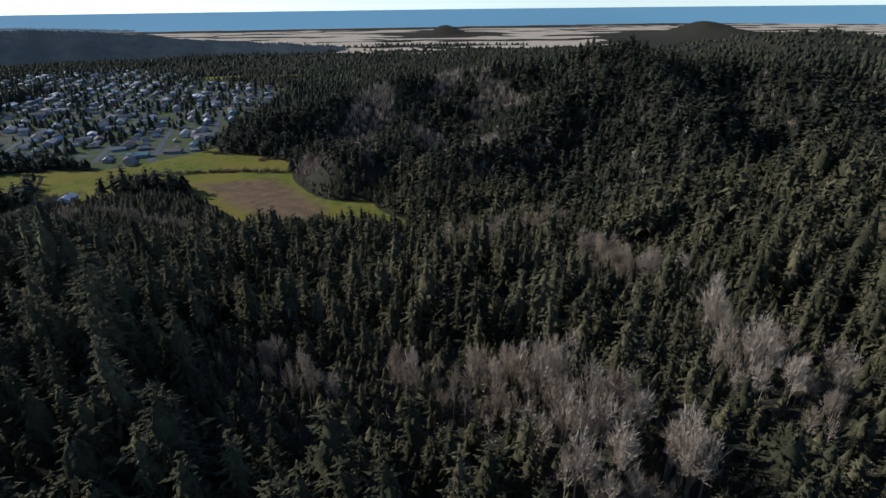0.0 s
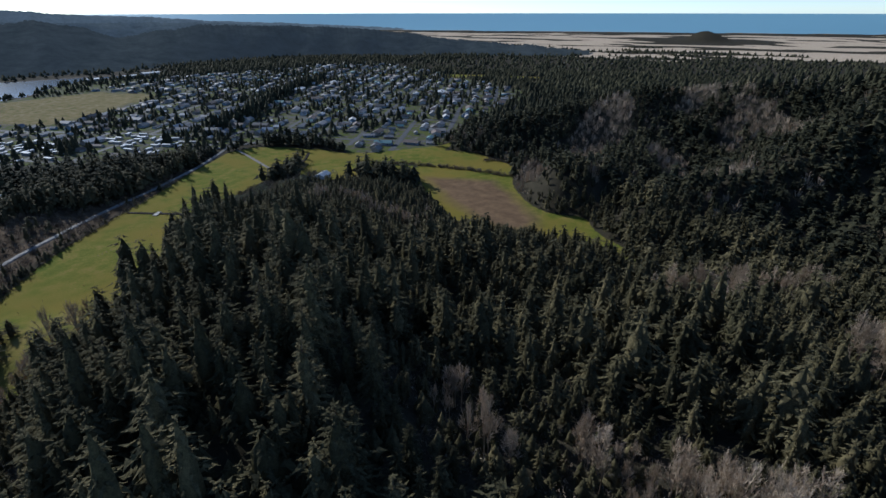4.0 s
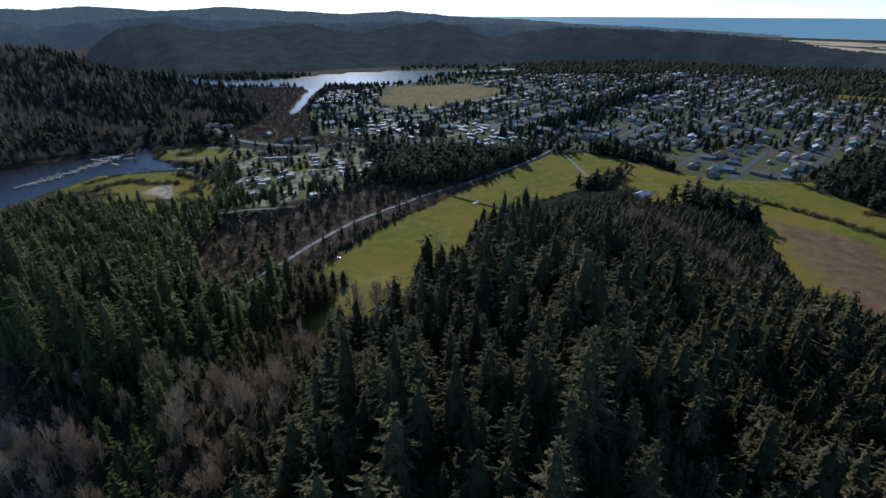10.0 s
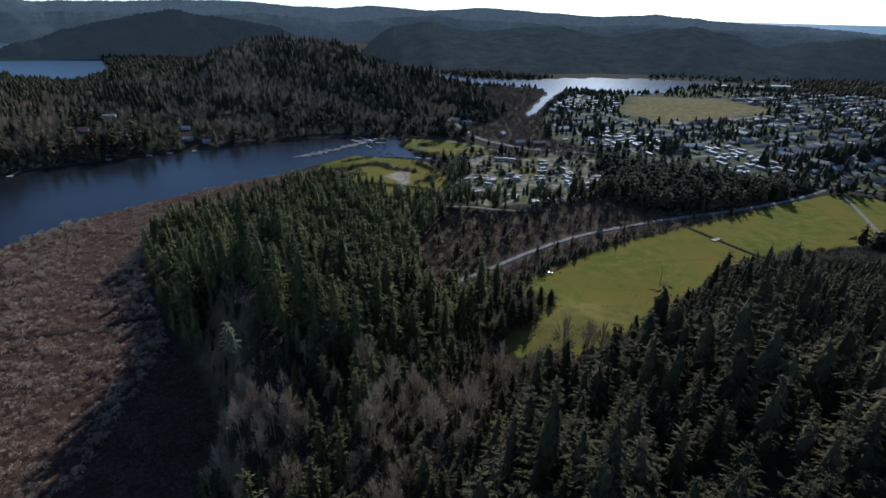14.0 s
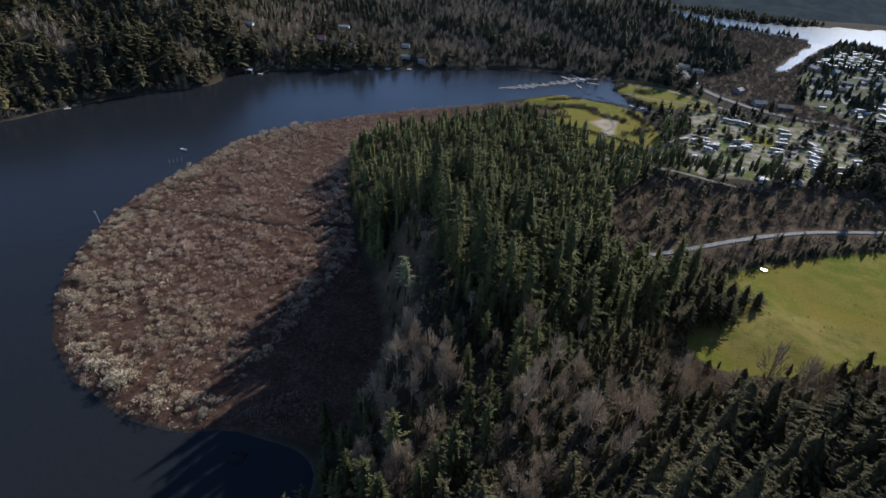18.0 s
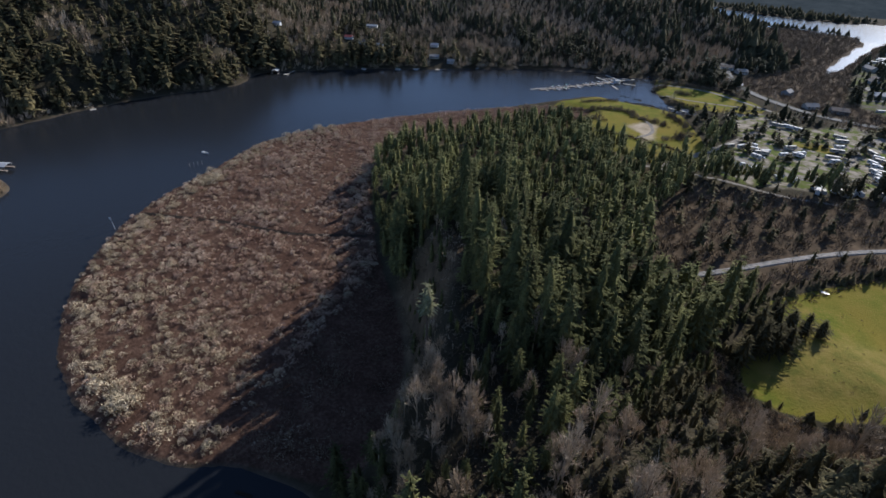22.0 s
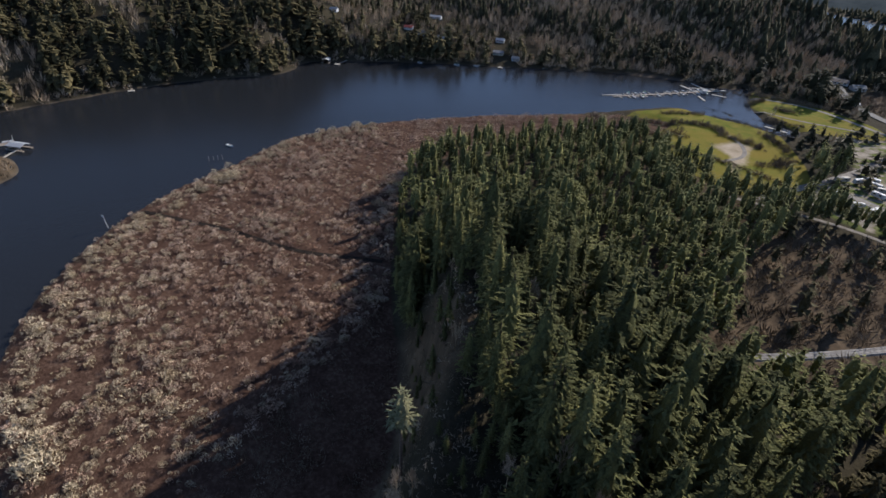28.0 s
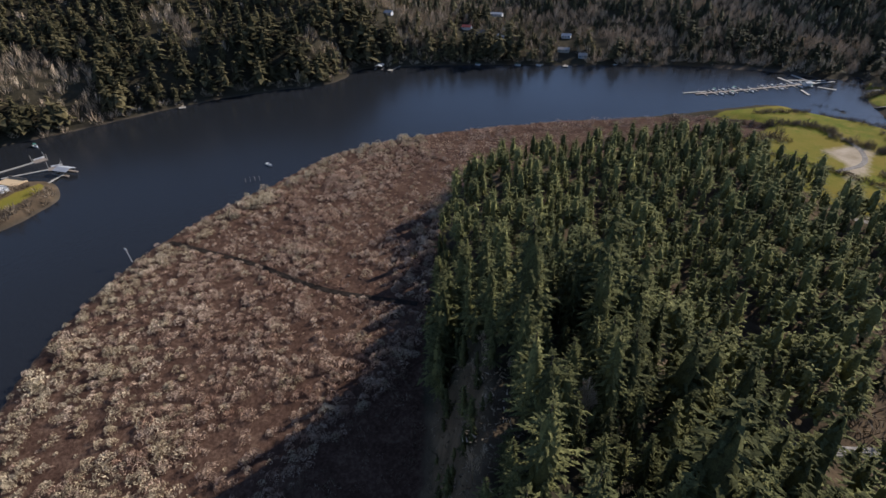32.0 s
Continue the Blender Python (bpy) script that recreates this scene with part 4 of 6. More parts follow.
scatter("roadside_thicket", SHRUBS, rows_of(tx, ty, rng.uniform(0.8, 2.4, len(tx)), rng), BRUSH, "bare brown thicket beside the track", "shrubs", rng)
bx, by = grid_points(rng, -40, 125, 460, 600, 5.6, 0.6)
k = (sdf(FIR_BELT, bx, by) < 0) & (line_sd(ROAD, bx, by, 5) > 0)
scatter("valley_firs", LOW_CON, rows_of(bx[k], by[k], rng.uniform(0.7, 1.25, k.sum()), rng), NEEDLE, "belt of tall dark firs between the meadow and the town", "forest", rng)
# brushwood along the far bank
tx, ty = grid_points(rng, -640, -320, -120, 700, 5.0, 0.6)
w = water_sd(tx, ty)
k = (w > 0.3) & (w < 9) & (np.where(ty < 500, tx < -470, tx < -300)) & (rng.uniform(0, 1, len(tx)) < 0.75)
tx, ty = tx[k], ty[k]
scatter("bank_brushwood", SHRUBS, rows_of(tx, ty, rng.uniform(1.2, 3.0, len(tx)), rng), TWIG, "bare tan brushwood along the lake bank", "shrubs", rng)
# firs dotted over the thicket and along the railway
dx, dy = grid_points(rng, -140, 150, 300, 580, 11, 0.6)
k = (sdf(THICKET, dx, dy) < 2) & (line_sd(ROAD, dx, dy, 5) > 0) & (sdf(FLATS[0], dx, dy) > 3) & (rng.uniform(0, 1, len(dx)) < np.where(dx < -60, 0.5, 0.6))
scatter("thicket_firs", LOW_CON, rows_of(dx[k], dy[k], rng.uniform(0.25, 0.85, k.sum()), rng), NEEDLE, "small dark firs dotted over the brown thicket", "trees", rng)
# bare scrub, tufts and a clump of firs at the meadow's southern end
sx, sy = grid_points(rng, -85, 40, 190, 310, 2.3, 0.6)
k = (sdf(SOUTH_SCRUB, sx, sy) < 12) & (sdf(FLATS[0], sx, sy) > 1)
scatter("meadow_scrub", SHRUBS, rows_of(sx[k], sy[k], rng.uniform(0.5, 1.5, k.sum()), rng), TWIG, "bare tan scrub at the meadow's southern end", "shrubs", rng)
sx, sy = grid_points(rng, -70, 240, 235, 600, 3.2, 0.6)
k = (sdf(FLATS[0], sx, sy) < -1) & (rng.uniform(0, 1, len(sx)) < np.where(sy < 325, 0.5, 0.04) * (wobble(sx, sy, 9, 1.0) > 0.05))
scatter("meadow_tufts", SHRUBS, rows_of(sx[k], sy[k], rng.uniform(0.15, 0.42, k.sum()), rng), BRUSH, "dark tufts of rush and dead grass in the meadow", "grass", rng)

# ---- trees that stand alone or nearest ----


def part(name, bm, material, parent, label=""):
    """Links a bmesh, or a ready mesh, as one mesh object under a thing or a part."""
    if isinstance(bm, bpy.types.Mesh):
        me = bm
    else:
        me = bpy.data.meshes.new(name)
        bm.to_mesh(me)
        bm.free()
        me.materials.append(material)
    ob = new(name, me)
    ob.parent = parent
    return tagged(ob, label)


def thing(name, label, category, group=""):
    return tagged(new(name), label, category, group)


def tube(bm, a, b, r0, r1, n=6):
    """A tapered round bar from a to b."""
    a, b = Vector(a), Vector(b)
    q = (b - a).to_track_quat("Z", "Y").to_matrix()
    rings = []
    for p, r in ((a, r0), (b, r1)):
        rings.append([bm.verts.new(p + q @ Vector((r * math.cos(6.2832 * k / n), r * math.sin(6.2832 * k / n), 0))) for k in range(n)])
    for k in range(n):
        bm.faces.new((rings[0][k], rings[0][(k + 1) % n], rings[1][(k + 1) % n], rings[1][k]))
    bm.faces.new(rings[1])
    bm.faces.new(rings[0][::-1])


def block(bm, x0, x1, y0, y1, z0, z1, top=1.0):
    """A box; top narrows its upper face."""
    cx, cy = (x0 + x1) / 2, (y0 + y1) / 2
    lo = [bm.verts.new(p) for p in ((x0, y0, z0), (x1, y0, z0), (x1, y1, z0), (x0, y1, z0))]
    hi = [bm.verts.new((cx + (x - cx) * top, cy + (y - cy) * top, z1)) for x, y in ((x0, y0), (x1, y0), (x1, y1), (x0, y1))]
    bm.faces.new(lo[::-1])
    bm.faces.new(hi)
    for k in range(4):
        bm.faces.new((lo[k], lo[(k + 1) % 4], hi[(k + 1) % 4], hi[k]))


def made(fn, *a, **k):
    bm = bmesh.new()
    fn(bm, *a, **k)
    return bm


def trunk_bm(h, r, lean=0.0):
    bm = bmesh.new()
    tube(bm, (0, 0, -0.6), (lean, 0, h * 0.5), r, r * 0.6, 7)
    tube(bm, (lean, 0, h * 0.5), (0, 0, h * 0.97), r * 0.6, 0.04, 7)
    return bm


def set_tree(kind, label, crown, material, h, r, m, group, category="tree"):
    t = thing(kind, label, category, group)
    part("trunk", trunk_bm(h, r), BARK, t)
    part("crown", mesh_of("crown", crown[0], crown[1], material), material, t)
    t.matrix_basis = m
    return t


def place(row, turn):
    return Matrix.Translation(row[:3]) @ Matrix.Rotation(turn, 4, 'Z') @ Matrix.Diagonal((row[3], row[3], row[3], 1))


FIR_LABELS = ["dark green fir with drooping branches on the forested hill", "tall spruce with a ragged crown among other firs", "young full-crowned fir on the hillside"]
protos = {}
for i, row in enumerate(SINGLE):
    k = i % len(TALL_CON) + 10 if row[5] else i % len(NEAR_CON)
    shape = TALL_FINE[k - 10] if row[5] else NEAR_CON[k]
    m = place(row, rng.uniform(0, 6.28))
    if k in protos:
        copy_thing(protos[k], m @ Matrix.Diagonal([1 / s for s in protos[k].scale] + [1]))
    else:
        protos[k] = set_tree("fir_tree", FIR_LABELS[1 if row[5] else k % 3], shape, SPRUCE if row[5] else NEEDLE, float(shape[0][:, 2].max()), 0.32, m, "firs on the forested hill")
protos = {}
for i, row in enumerate(ALDER_SINGLE):
    k = i % len(NEAR_ALDER)
    m = place(row, rng.uniform(0, 6.28))
    if k in protos:
        copy_thing(protos[k], m @ Matrix.Diagonal([1 / s for s in protos[k].scale] + [1]))
    else:
        protos[k] = set_tree("alder_tree", "bare grey alder with pale fine twigs", NEAR_ALDER[k], TWIG, float(NEAR_ALDER[k][0][:, 2].max()) * 0.7, 0.14, m, "bare alders on the hill")
# the lone spruce's sunlit look comes from its lighter needle colour
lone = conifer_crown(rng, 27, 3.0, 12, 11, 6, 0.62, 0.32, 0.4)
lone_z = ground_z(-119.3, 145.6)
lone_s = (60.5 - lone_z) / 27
set_tree("spruce_tree", "lone pale spruce, needles lightened as if sunlit, with a bare trunk and a rounded crown", lone, SUNLIT_SPRUCE, 26, 0.45, Matrix.Translation((-119.3, 145.6, lone_z - 0.3)) @ Matrix.Diagonal((lone_s, lone_s, lone_s, 1)), "")
CLUMP = ((-60, 252, 0.6), (-57, 260, 0.72), (-54, 267, 0.66), (-50, 271, 0.55), (-57, 276, 0.7), (-53, 283, 0.6), (-48, 287, 0.5), (-61, 268, 0.75), (-43, 291, 0.42), (-60, 284, 0.62))
protos = {}
for i, (x, y, q) in enumerate(CLUMP):
    k = i % 3
    m = place((x, y, ground_z(x, y) - 0.2, q * 1.25), i * 1.7) @ Matrix.Diagonal((1.6, 1.6, 1, 1))
    if k in protos:
        copy_thing(protos[k], m @ Matrix.Diagonal([1 / s for s in protos[k].scale] + [1]))
    else:
        protos[k] = set_tree("fir_tree", "dark bushy fir in a clump at the meadow's edge", NEAR_CON[2 * k + 1], NEEDLE, float(NEAR_CON[2 * k + 1][0][:, 2].max()), 0.3, m, "firs at the meadow's edge")

# ---- far ridges along the skyline ----


def backdrop():
    """Ridges behind the lakes, hazed by a weak glow: two chains of summits, far beyond the rest."""
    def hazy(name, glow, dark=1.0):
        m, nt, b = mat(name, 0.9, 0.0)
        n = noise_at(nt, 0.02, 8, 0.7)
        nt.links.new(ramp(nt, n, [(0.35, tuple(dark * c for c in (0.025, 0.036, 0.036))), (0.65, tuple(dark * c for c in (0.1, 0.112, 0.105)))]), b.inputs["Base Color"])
        # air haze imitated by faint bluish emission on the slopes
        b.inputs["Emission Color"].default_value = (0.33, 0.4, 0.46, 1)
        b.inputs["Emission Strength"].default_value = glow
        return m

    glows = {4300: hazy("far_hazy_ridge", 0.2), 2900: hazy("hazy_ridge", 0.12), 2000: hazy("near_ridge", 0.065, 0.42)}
    tops = {2000: ((-60, 2), (-56, 40), (-53, 72), (-50.7, 93), (-47.6, 115), (-44.8, 132), (-40.8, 111), (-36, 88), (-33.5, 50), (-31.6, -12), (-28.4, -12), (-27, 50), (-25.2, 90), (-21.6, 112), (-19, 92), (-16.2, 82), (-12.6, 96), (-9, 106),
                   (-4, 74), (0, 103), (3.1, 114), (7, 92), (9, 62), (12.6, 82), (16.4, 98), (20.6, 94), (26.7, 89), (30.9, 81), (35.8, 64), (39.1, 50), (42.4, 40), (48, 26), (54, 10)),
            4300: ((-100, 120), (-80, 150), (-70, 165), (-62, 172), (-55, 150), (-49, 160), (-43.5, 180), (-38.6, 178), (-34, 154), (-30, 150), (-27, 172), (-21, 144), (-16.2, 174), (-11, 154), (-5, 130), (0.5, 152), (5.6, 118), (13.7, 94), (17, 72), (22, 60), (27, 44), (34, 20), (40, 8)),
            2900: ((-100, 90), (-75, 110), (-60, 100), (-50, 112), (-44, 95), (-38, 118), (-33, 100), (-29.5, 84), (-26, 104), (-21, 124), (-17, 104), (-12, 100), (-6, 90), (0, 104), (6, 90), (12, 90), (18, 84), (24, 70), (30, 50), (36, 16))}
    for r, prof in tops.items():
        az = np.arange(prof[0][0], prof[-1][0], 0.12)
        top = np.interp(az, [p[0] for p in prof], [p[1] for p in prof])
        k = np.ones(9) / 9
        top = np.convolve(np.pad(top, 4, mode="edge"), k, "valid")
        top = top + 3 * wobble(az * 100, az * 0, 90, 1.0)
        jag = rng.uniform(-2.6, 2.6, len(az))
        vs = []
        depth = np.interp(az, [-36, -33, -30, -26.5, -24, -20, -12, -6, 0, 8, 12, 22], [120, 120, 60, 160, 420, 560, 620, 520, 470, 470, 400, 200]) if r == 2000 else 200 + 0 * az
        for u, far in ((1.0, 0.0), (0.8, 0.26), (0.5, 0.52), (0.2, 0.78), (-0.1, 1.0)):
            a = np.radians(az)
            fold = 45 * wobble(az * 100, az * 0 + u * 300, 130, 3.0) * (1 - abs(2 * u - 1))
            q = r - far * depth + fold
            vs.append(np.stack([q * np.sin(a), q * np.cos(a), top * u + (jag if u == 1.0 else 0)], 1))
        v = np.concatenate(vs)
        n1 = len(az)
        i, j = np.meshgrid(np.arange(n1 - 1), np.arange(4), indexing="ij")
        p = j * n1 + i
        f = np.stack([p, p + 1, p + 1 + n1, p + n1], -1).reshape(-1, 4)
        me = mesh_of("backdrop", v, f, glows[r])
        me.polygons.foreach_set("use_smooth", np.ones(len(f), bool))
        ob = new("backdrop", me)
        tagged(ob, "forested ridge on the skyline, its blue haze put in as a weak glow", "hills", kind="structure")


backdrop()

# ---- roads and railway ----
ASPHALT = simple("asphalt", (0.06, 0.06, 0.06), 0.85, 0.2, vary=0.3, scale=0.4)
GRAVEL = simple("gravel", (0.2, 0.18, 0.155), 0.95, 0.1, vary=0.3, scale=0.6)
STEEL = simple("worn_steel", (0.3, 0.29, 0.28), 0.6, 0.3, 0.6, vary=0.2)
RAIL = simple("rusty_rail", (0.24, 0.21, 0.19), 0.65, 0.3, 0.2, vary=0.2)
WET = simple("wet_mud", (0.022, 0.017, 0.013), 0.9, 0.08, vary=0.4, scale=0.5)
TIMBER = simple("weathered_timber", (0.24, 0.2, 0.16), 0.85, 0.2, vary=0.35)


def dense(pts, step):
    """The line through pts with a point every few metres, its bends rounded."""
    p = np.array(pts, float)
    for _ in range(3):
        q = np.concatenate([p[:1], np.stack([0.75 * p[:-1] + 0.25 * p[1:], 0.25 * p[:-1] + 0.75 * p[1:]], 1).reshape(-1, 2), p[-1:]])
        p = q
    d = np.concatenate([[0], np.cumsum(np.hypot(*np.diff(p, axis=0).T))])
    s = np.arange(0, d[-1], step)
    return np.stack([np.interp(s, d, p[:, 0]), np.interp(s, d, p[:, 1])], 1)


def ribbon_bm(pts, width, lift, thick=0.25, step=4.0, offset=0.0):
    """A strip with sloped sides that follows the ground."""
    p = dense(pts, step)
    t = np.gradient(p, axis=0)
    t /= np.hypot(t[:, 0], t[:, 1])[:, None]
    n = np.stack([-t[:, 1], t[:, 0]], 1)
    mid = p + n * offset
    z = height(mid[:, 0], mid[:, 1])
    bm = bmesh.new()
    rows = []
    for k in range(len(p)):
        row = []
        for side, dz in ((-0.5 * width - thick, -thick), (-0.5 * width, 0), (0.5 * width, 0), (0.5 * width + thick, -thick)):
            row.append(bm.verts.new((mid[k, 0] + n[k, 0] * side, mid[k, 1] + n[k, 1] * side, z[k] + lift + dz)))
        rows.append(row)
    for a, b in zip(rows, rows[1:]):
        for k in range(3):
            bm.faces.new((a[k], b[k], b[k + 1], a[k + 1]))
    bmesh.ops.recalc_face_normals(bm, faces=bm.faces)
    return bm


def road(name, pts, width, material, label, lift=0.12):
    me = bpy.data.meshes.new(name)
    bm = ribbon_bm(pts, width, lift)
    bm.to_mesh(me)
    bm.free()
    me.materials.append(material)
    return tagged(new(name, me), label, "road", kind="structure")


line = thing("railway_track", "curving railway track of grey ballast with worn steel rails", "railway")
part("ballast", ribbon_bm(ROAD, 3.0, 0.5, 0.6), simple("railway_ballast", (0.24, 0.225, 0.2), 0.95, 0.1, vary=0.35, scale=0.5), line)
part("rail", ribbon_bm(ROAD, 0.13, 0.66, 0.05, 4.0, 0.7), RAIL, line, "worn steel rail")
part("rail", ribbon_bm(ROAD, 0.13, 0.66, 0.05, 4.0, -0.7), RAIL, line, "worn steel rail")
U, V = Vector((0.72, 0.69)), Vector((-0.69, 0.72))
T0 = Vector((235.0, 560.0))


def town_xy(a, b):
    p = T0 + U * a + V * b
    return p.x, p.y


def inside(poly, x, y):
    return float(sdf(poly, np.array([x]), np.array([y]))[0])


PARK_M = [(62, 650), (66, 718), (104, 756), (132, 675), (148, 653), (97, 596)]
PARK_N = [(-100, 696), (-24, 800), (36, 722), (10, 660), (-40, 668)]
STREETS = []


def runs(pts):
    """Splits a street where open ground interrupts it."""
    out = [[pts[0]]]
    for p in pts[1:]:
        if math.dist(p, out[-1][-1]) > 30:
            out.append([])
        out[-1].append(p)
    return [r for r in out if len(r) > 2]


for k in range(-9, 11):
    pts = [town_xy(a, k * 52) for a in range(-420, 1000, 20)]
    pts = [p for p in pts if inside(TOWN, *p) < -6 and inside(TOWN_SAND, *p) > 10]
    if len(pts) > 4:
        STREETS.append((k, pts))
        for run in runs(pts):
            road("road_street", run, 6.0, ASPHALT, "grey asphalt street between houses")
for k in range(-3, 8):
    pts = [town_xy(k * 130 + 30, b) for b in range(-440, 560, 20)]
    pts = [p for p in pts if inside(TOWN, *p) < -6 and inside(TOWN_SAND, *p) > 10]
    if len(pts) > 4:
        for run in runs(pts):
            road("road_cross", run, 6.0, ASPHALT, "grey asphalt cross street")
road("road_highway", HIGHWAY, 8.0, ASPHALT, "pale asphalt highway over a causeway", 0.6)
road("road_park", [(-171, 408), (-165, 430), (-158, 468), (-150, 520), (-148, 597), (-131, 630)], 5.0, GRAVEL, "pale gravel park road")
road("road_camp", [(-152, 470), (-110, 462), (-80, 470), (-82, 520), (-84, 585), (-60, 630)], 7.0, GRAVEL, "pale gravel lane through the trailer park")
road("road_farm", [(167, 588), (167, 545), (166, 517), (164, 476)], 3.0, GRAVEL, "pale farm track across the meadow")
road("path_park", [(-207, 447), (-203, 470), (-215, 490), (-232, 500)], 2.5, GRAVEL, "trodden sandy path over the grass")
road("path_levee", [(-178, 402), (-150, 415), (-125, 424), (-98, 424), (-60, 440)], 3.0, GRAVEL, "gravel path along the levee")

# ---- houses ----


def house_colours(name, stops, rough, spec, islands=False):
    m, nt, b = mat(name, rough, spec)
    src = nt.nodes.new("ShaderNodeNewGeometry").outputs["Random Per Island"] if islands else nt.nodes.new("ShaderNodeObjectInfo").outputs["Random"]
    r = ramp(nt, src, stops)
    nt.nodes[-1].color_ramp.interpolation = 'CONSTANT'
    n = noise_at(nt, 0.7, 4)
    nt.links.new(mix(nt, arith(nt, 'MULTIPLY', n, 0.35), r, (0.12, 0.11, 0.1)), b.inputs["Base Color"])
    return m


WALLS = [(0.0, (0.55, 0.54, 0.5)), (0.2, (0.36, 0.33, 0.27)), (0.45, (0.26, 0.28, 0.3)), (0.6, (0.42, 0.4, 0.36)), (0.75, (0.2, 0.15, 0.11)), (0.88, (0.22, 0.29, 0.35))]
ROOFS = [(0.0, (0.22, 0.215, 0.21)), (0.22, (0.12, 0.11, 0.105)), (0.42, (0.32, 0.3, 0.28)), (0.6, (0.52, 0.51, 0.49)), (0.74, (0.16, 0.12, 0.095)), (0.85, (0.28, 0.26, 0.23)), (0.95, (0.14, 0.25, 0.25))]
WALL, ROOF = house_colours("house_paint", WALLS, 0.75, 0.2), house_colours("roofing", ROOFS, 0.75, 0.15)
WALL_FAR, ROOF_FAR = house_colours("far_house_paint", WALLS, 0.75, 0.2, True), house_colours("far_roofing", ROOFS, 0.75, 0.15, True)
WHITE = simple("white_panel", (0.5, 0.5, 0.49), 0.65, 0.15, vary=0.15, scale=1.0)
CREAM = simple("cream_panel", (0.34, 0.315, 0.27), 0.65, 0.15, vary=0.15)
GLASS = simple("dark_glass", (0.03, 0.035, 0.04), 0.08, 0.6, vary=0.2)
DARK = simple("dark_rubber", (0.03, 0.03, 0.03), 0.9, 0.1)
RED = simple("faded_red_paint", (0.42, 0.1, 0.07), 0.7, 0.3)
GREY = simple("grey_metal_roof", (0.34, 0.35, 0.36), 0.75, 0.2, 0.0, vary=0.12)
GREEN = simple("green_canvas", (0.05, 0.16, 0.12), 0.7, 0.3)


def gable_bm(w, d, z, rise, over=0.5, thick=0.22):
    """A gable roof with eaves; the ridge runs along x."""
    bm = bmesh.new()
    hx, hy = w / 2 + over, d / 2 + over
    drop = rise * over / (d / 2)
    pr = [(-hy, z - drop), (0, z + rise), (hy, z - drop), (hy, z - drop - thick), (0, z + rise - thick), (-hy, z - drop - thick)]
    ends = [[bm.verts.new((x, y, q)) for y, q in pr] for x in (-hx, hx)]
    for k in range(6):
        bm.faces.new((ends[0][k], ends[0][(k + 1) % 6], ends[1][(k + 1) % 6], ends[1][k]))
    for e in ends:
        bm.faces.new((e[0], e[1], e[4], e[5]))
        bm.faces.new((e[1], e[2], e[3], e[4]))
    bmesh.ops.recalc_face_normals(bm, faces=bm.faces)
    return bm


def gable_walls_bm(w, d, h, rise):
    bm = bmesh.new()
    pr = [(-d / 2, -1.0), (d / 2, -1.0), (d / 2, h), (0, h + rise - 0.23), (-d / 2, h)]
    ends = [[bm.verts.new((x, y, q)) for y, q in pr] for x in (-w / 2, w / 2)]
    for k in range(5):
        bm.faces.new((ends[0][k], ends[0][(k + 1) % 5], ends[1][(k + 1) % 5], ends[1][k]))
    bm.faces.new(ends[0])
    bm.faces.new(ends[1])
    bmesh.ops.recalc_face_normals(bm, faces=bm.faces)
    return bm


def window_on(parent, x, y, z, w, h, facing):
    """A framed window on a wall that faces along y."""
    o = 0.05 * facing
    win = part("window", made(block, x - w / 2 - 0.1, x + w / 2 + 0.1, min(y, y + o), max(y, y + o), z - 0.1, z + h + 0.1), WHITE, parent)
    part("pane", made(block, x - w / 2, x + w / 2, min(y + o, y + 1.6 * o), max(y + o, y + 1.6 * o), z, z + h), GLASS, win, "dark glass pane")


def house(w, d, h, rise, fine, label, group="houses of the town", wall=None, roof=None, chimney=True):
    t = thing("house", label, "house", group)
    part("wall", gable_walls_bm(w, d, h, rise), wall or WALL, t)
    rf = part("roof", gable_bm(w, d, h, rise), roof or ROOF, t)
    part("door", made(block, -0.5, 0.5, -d / 2 - 0.06, -d / 2, 0, 2.05), TIMBER if fine else WHITE, t)
    if chimney:
        part("chimney", made(block, w * 0.22 - 0.4, w * 0.22 + 0.4, 0.5, 1.3, h, h + rise + 0.8), GRAVEL, rf)
    if fine:
        for f, y in ((-1, -d / 2), (1, d / 2)):
            for x in (-w * 0.3, w * 0.3):
                window_on(t, x, y, 0.9, 1.5, 1.2, f)
    return t


def at(x, y, turn, lift=0.0, s=1.0):
    return Matrix.Translation((x, y, ground_z(x, y) + lift)) @ Matrix.Rotation(turn, 4, 'Z') @ Matrix.Diagonal((s, s, s, 1))


class Kinds:
    """Prototypes that are copied after their first use."""

    def __init__(self):
        self.made = {}

    def put(self, key, build, m):
        if key in self.made:
            p = self.made[key]
            return copy_thing(p, m @ Matrix.Diagonal([1 / v for v in p.scale] + [1]))
        t = build()
        t.matrix_basis = m
        self.made[key] = t
        return t


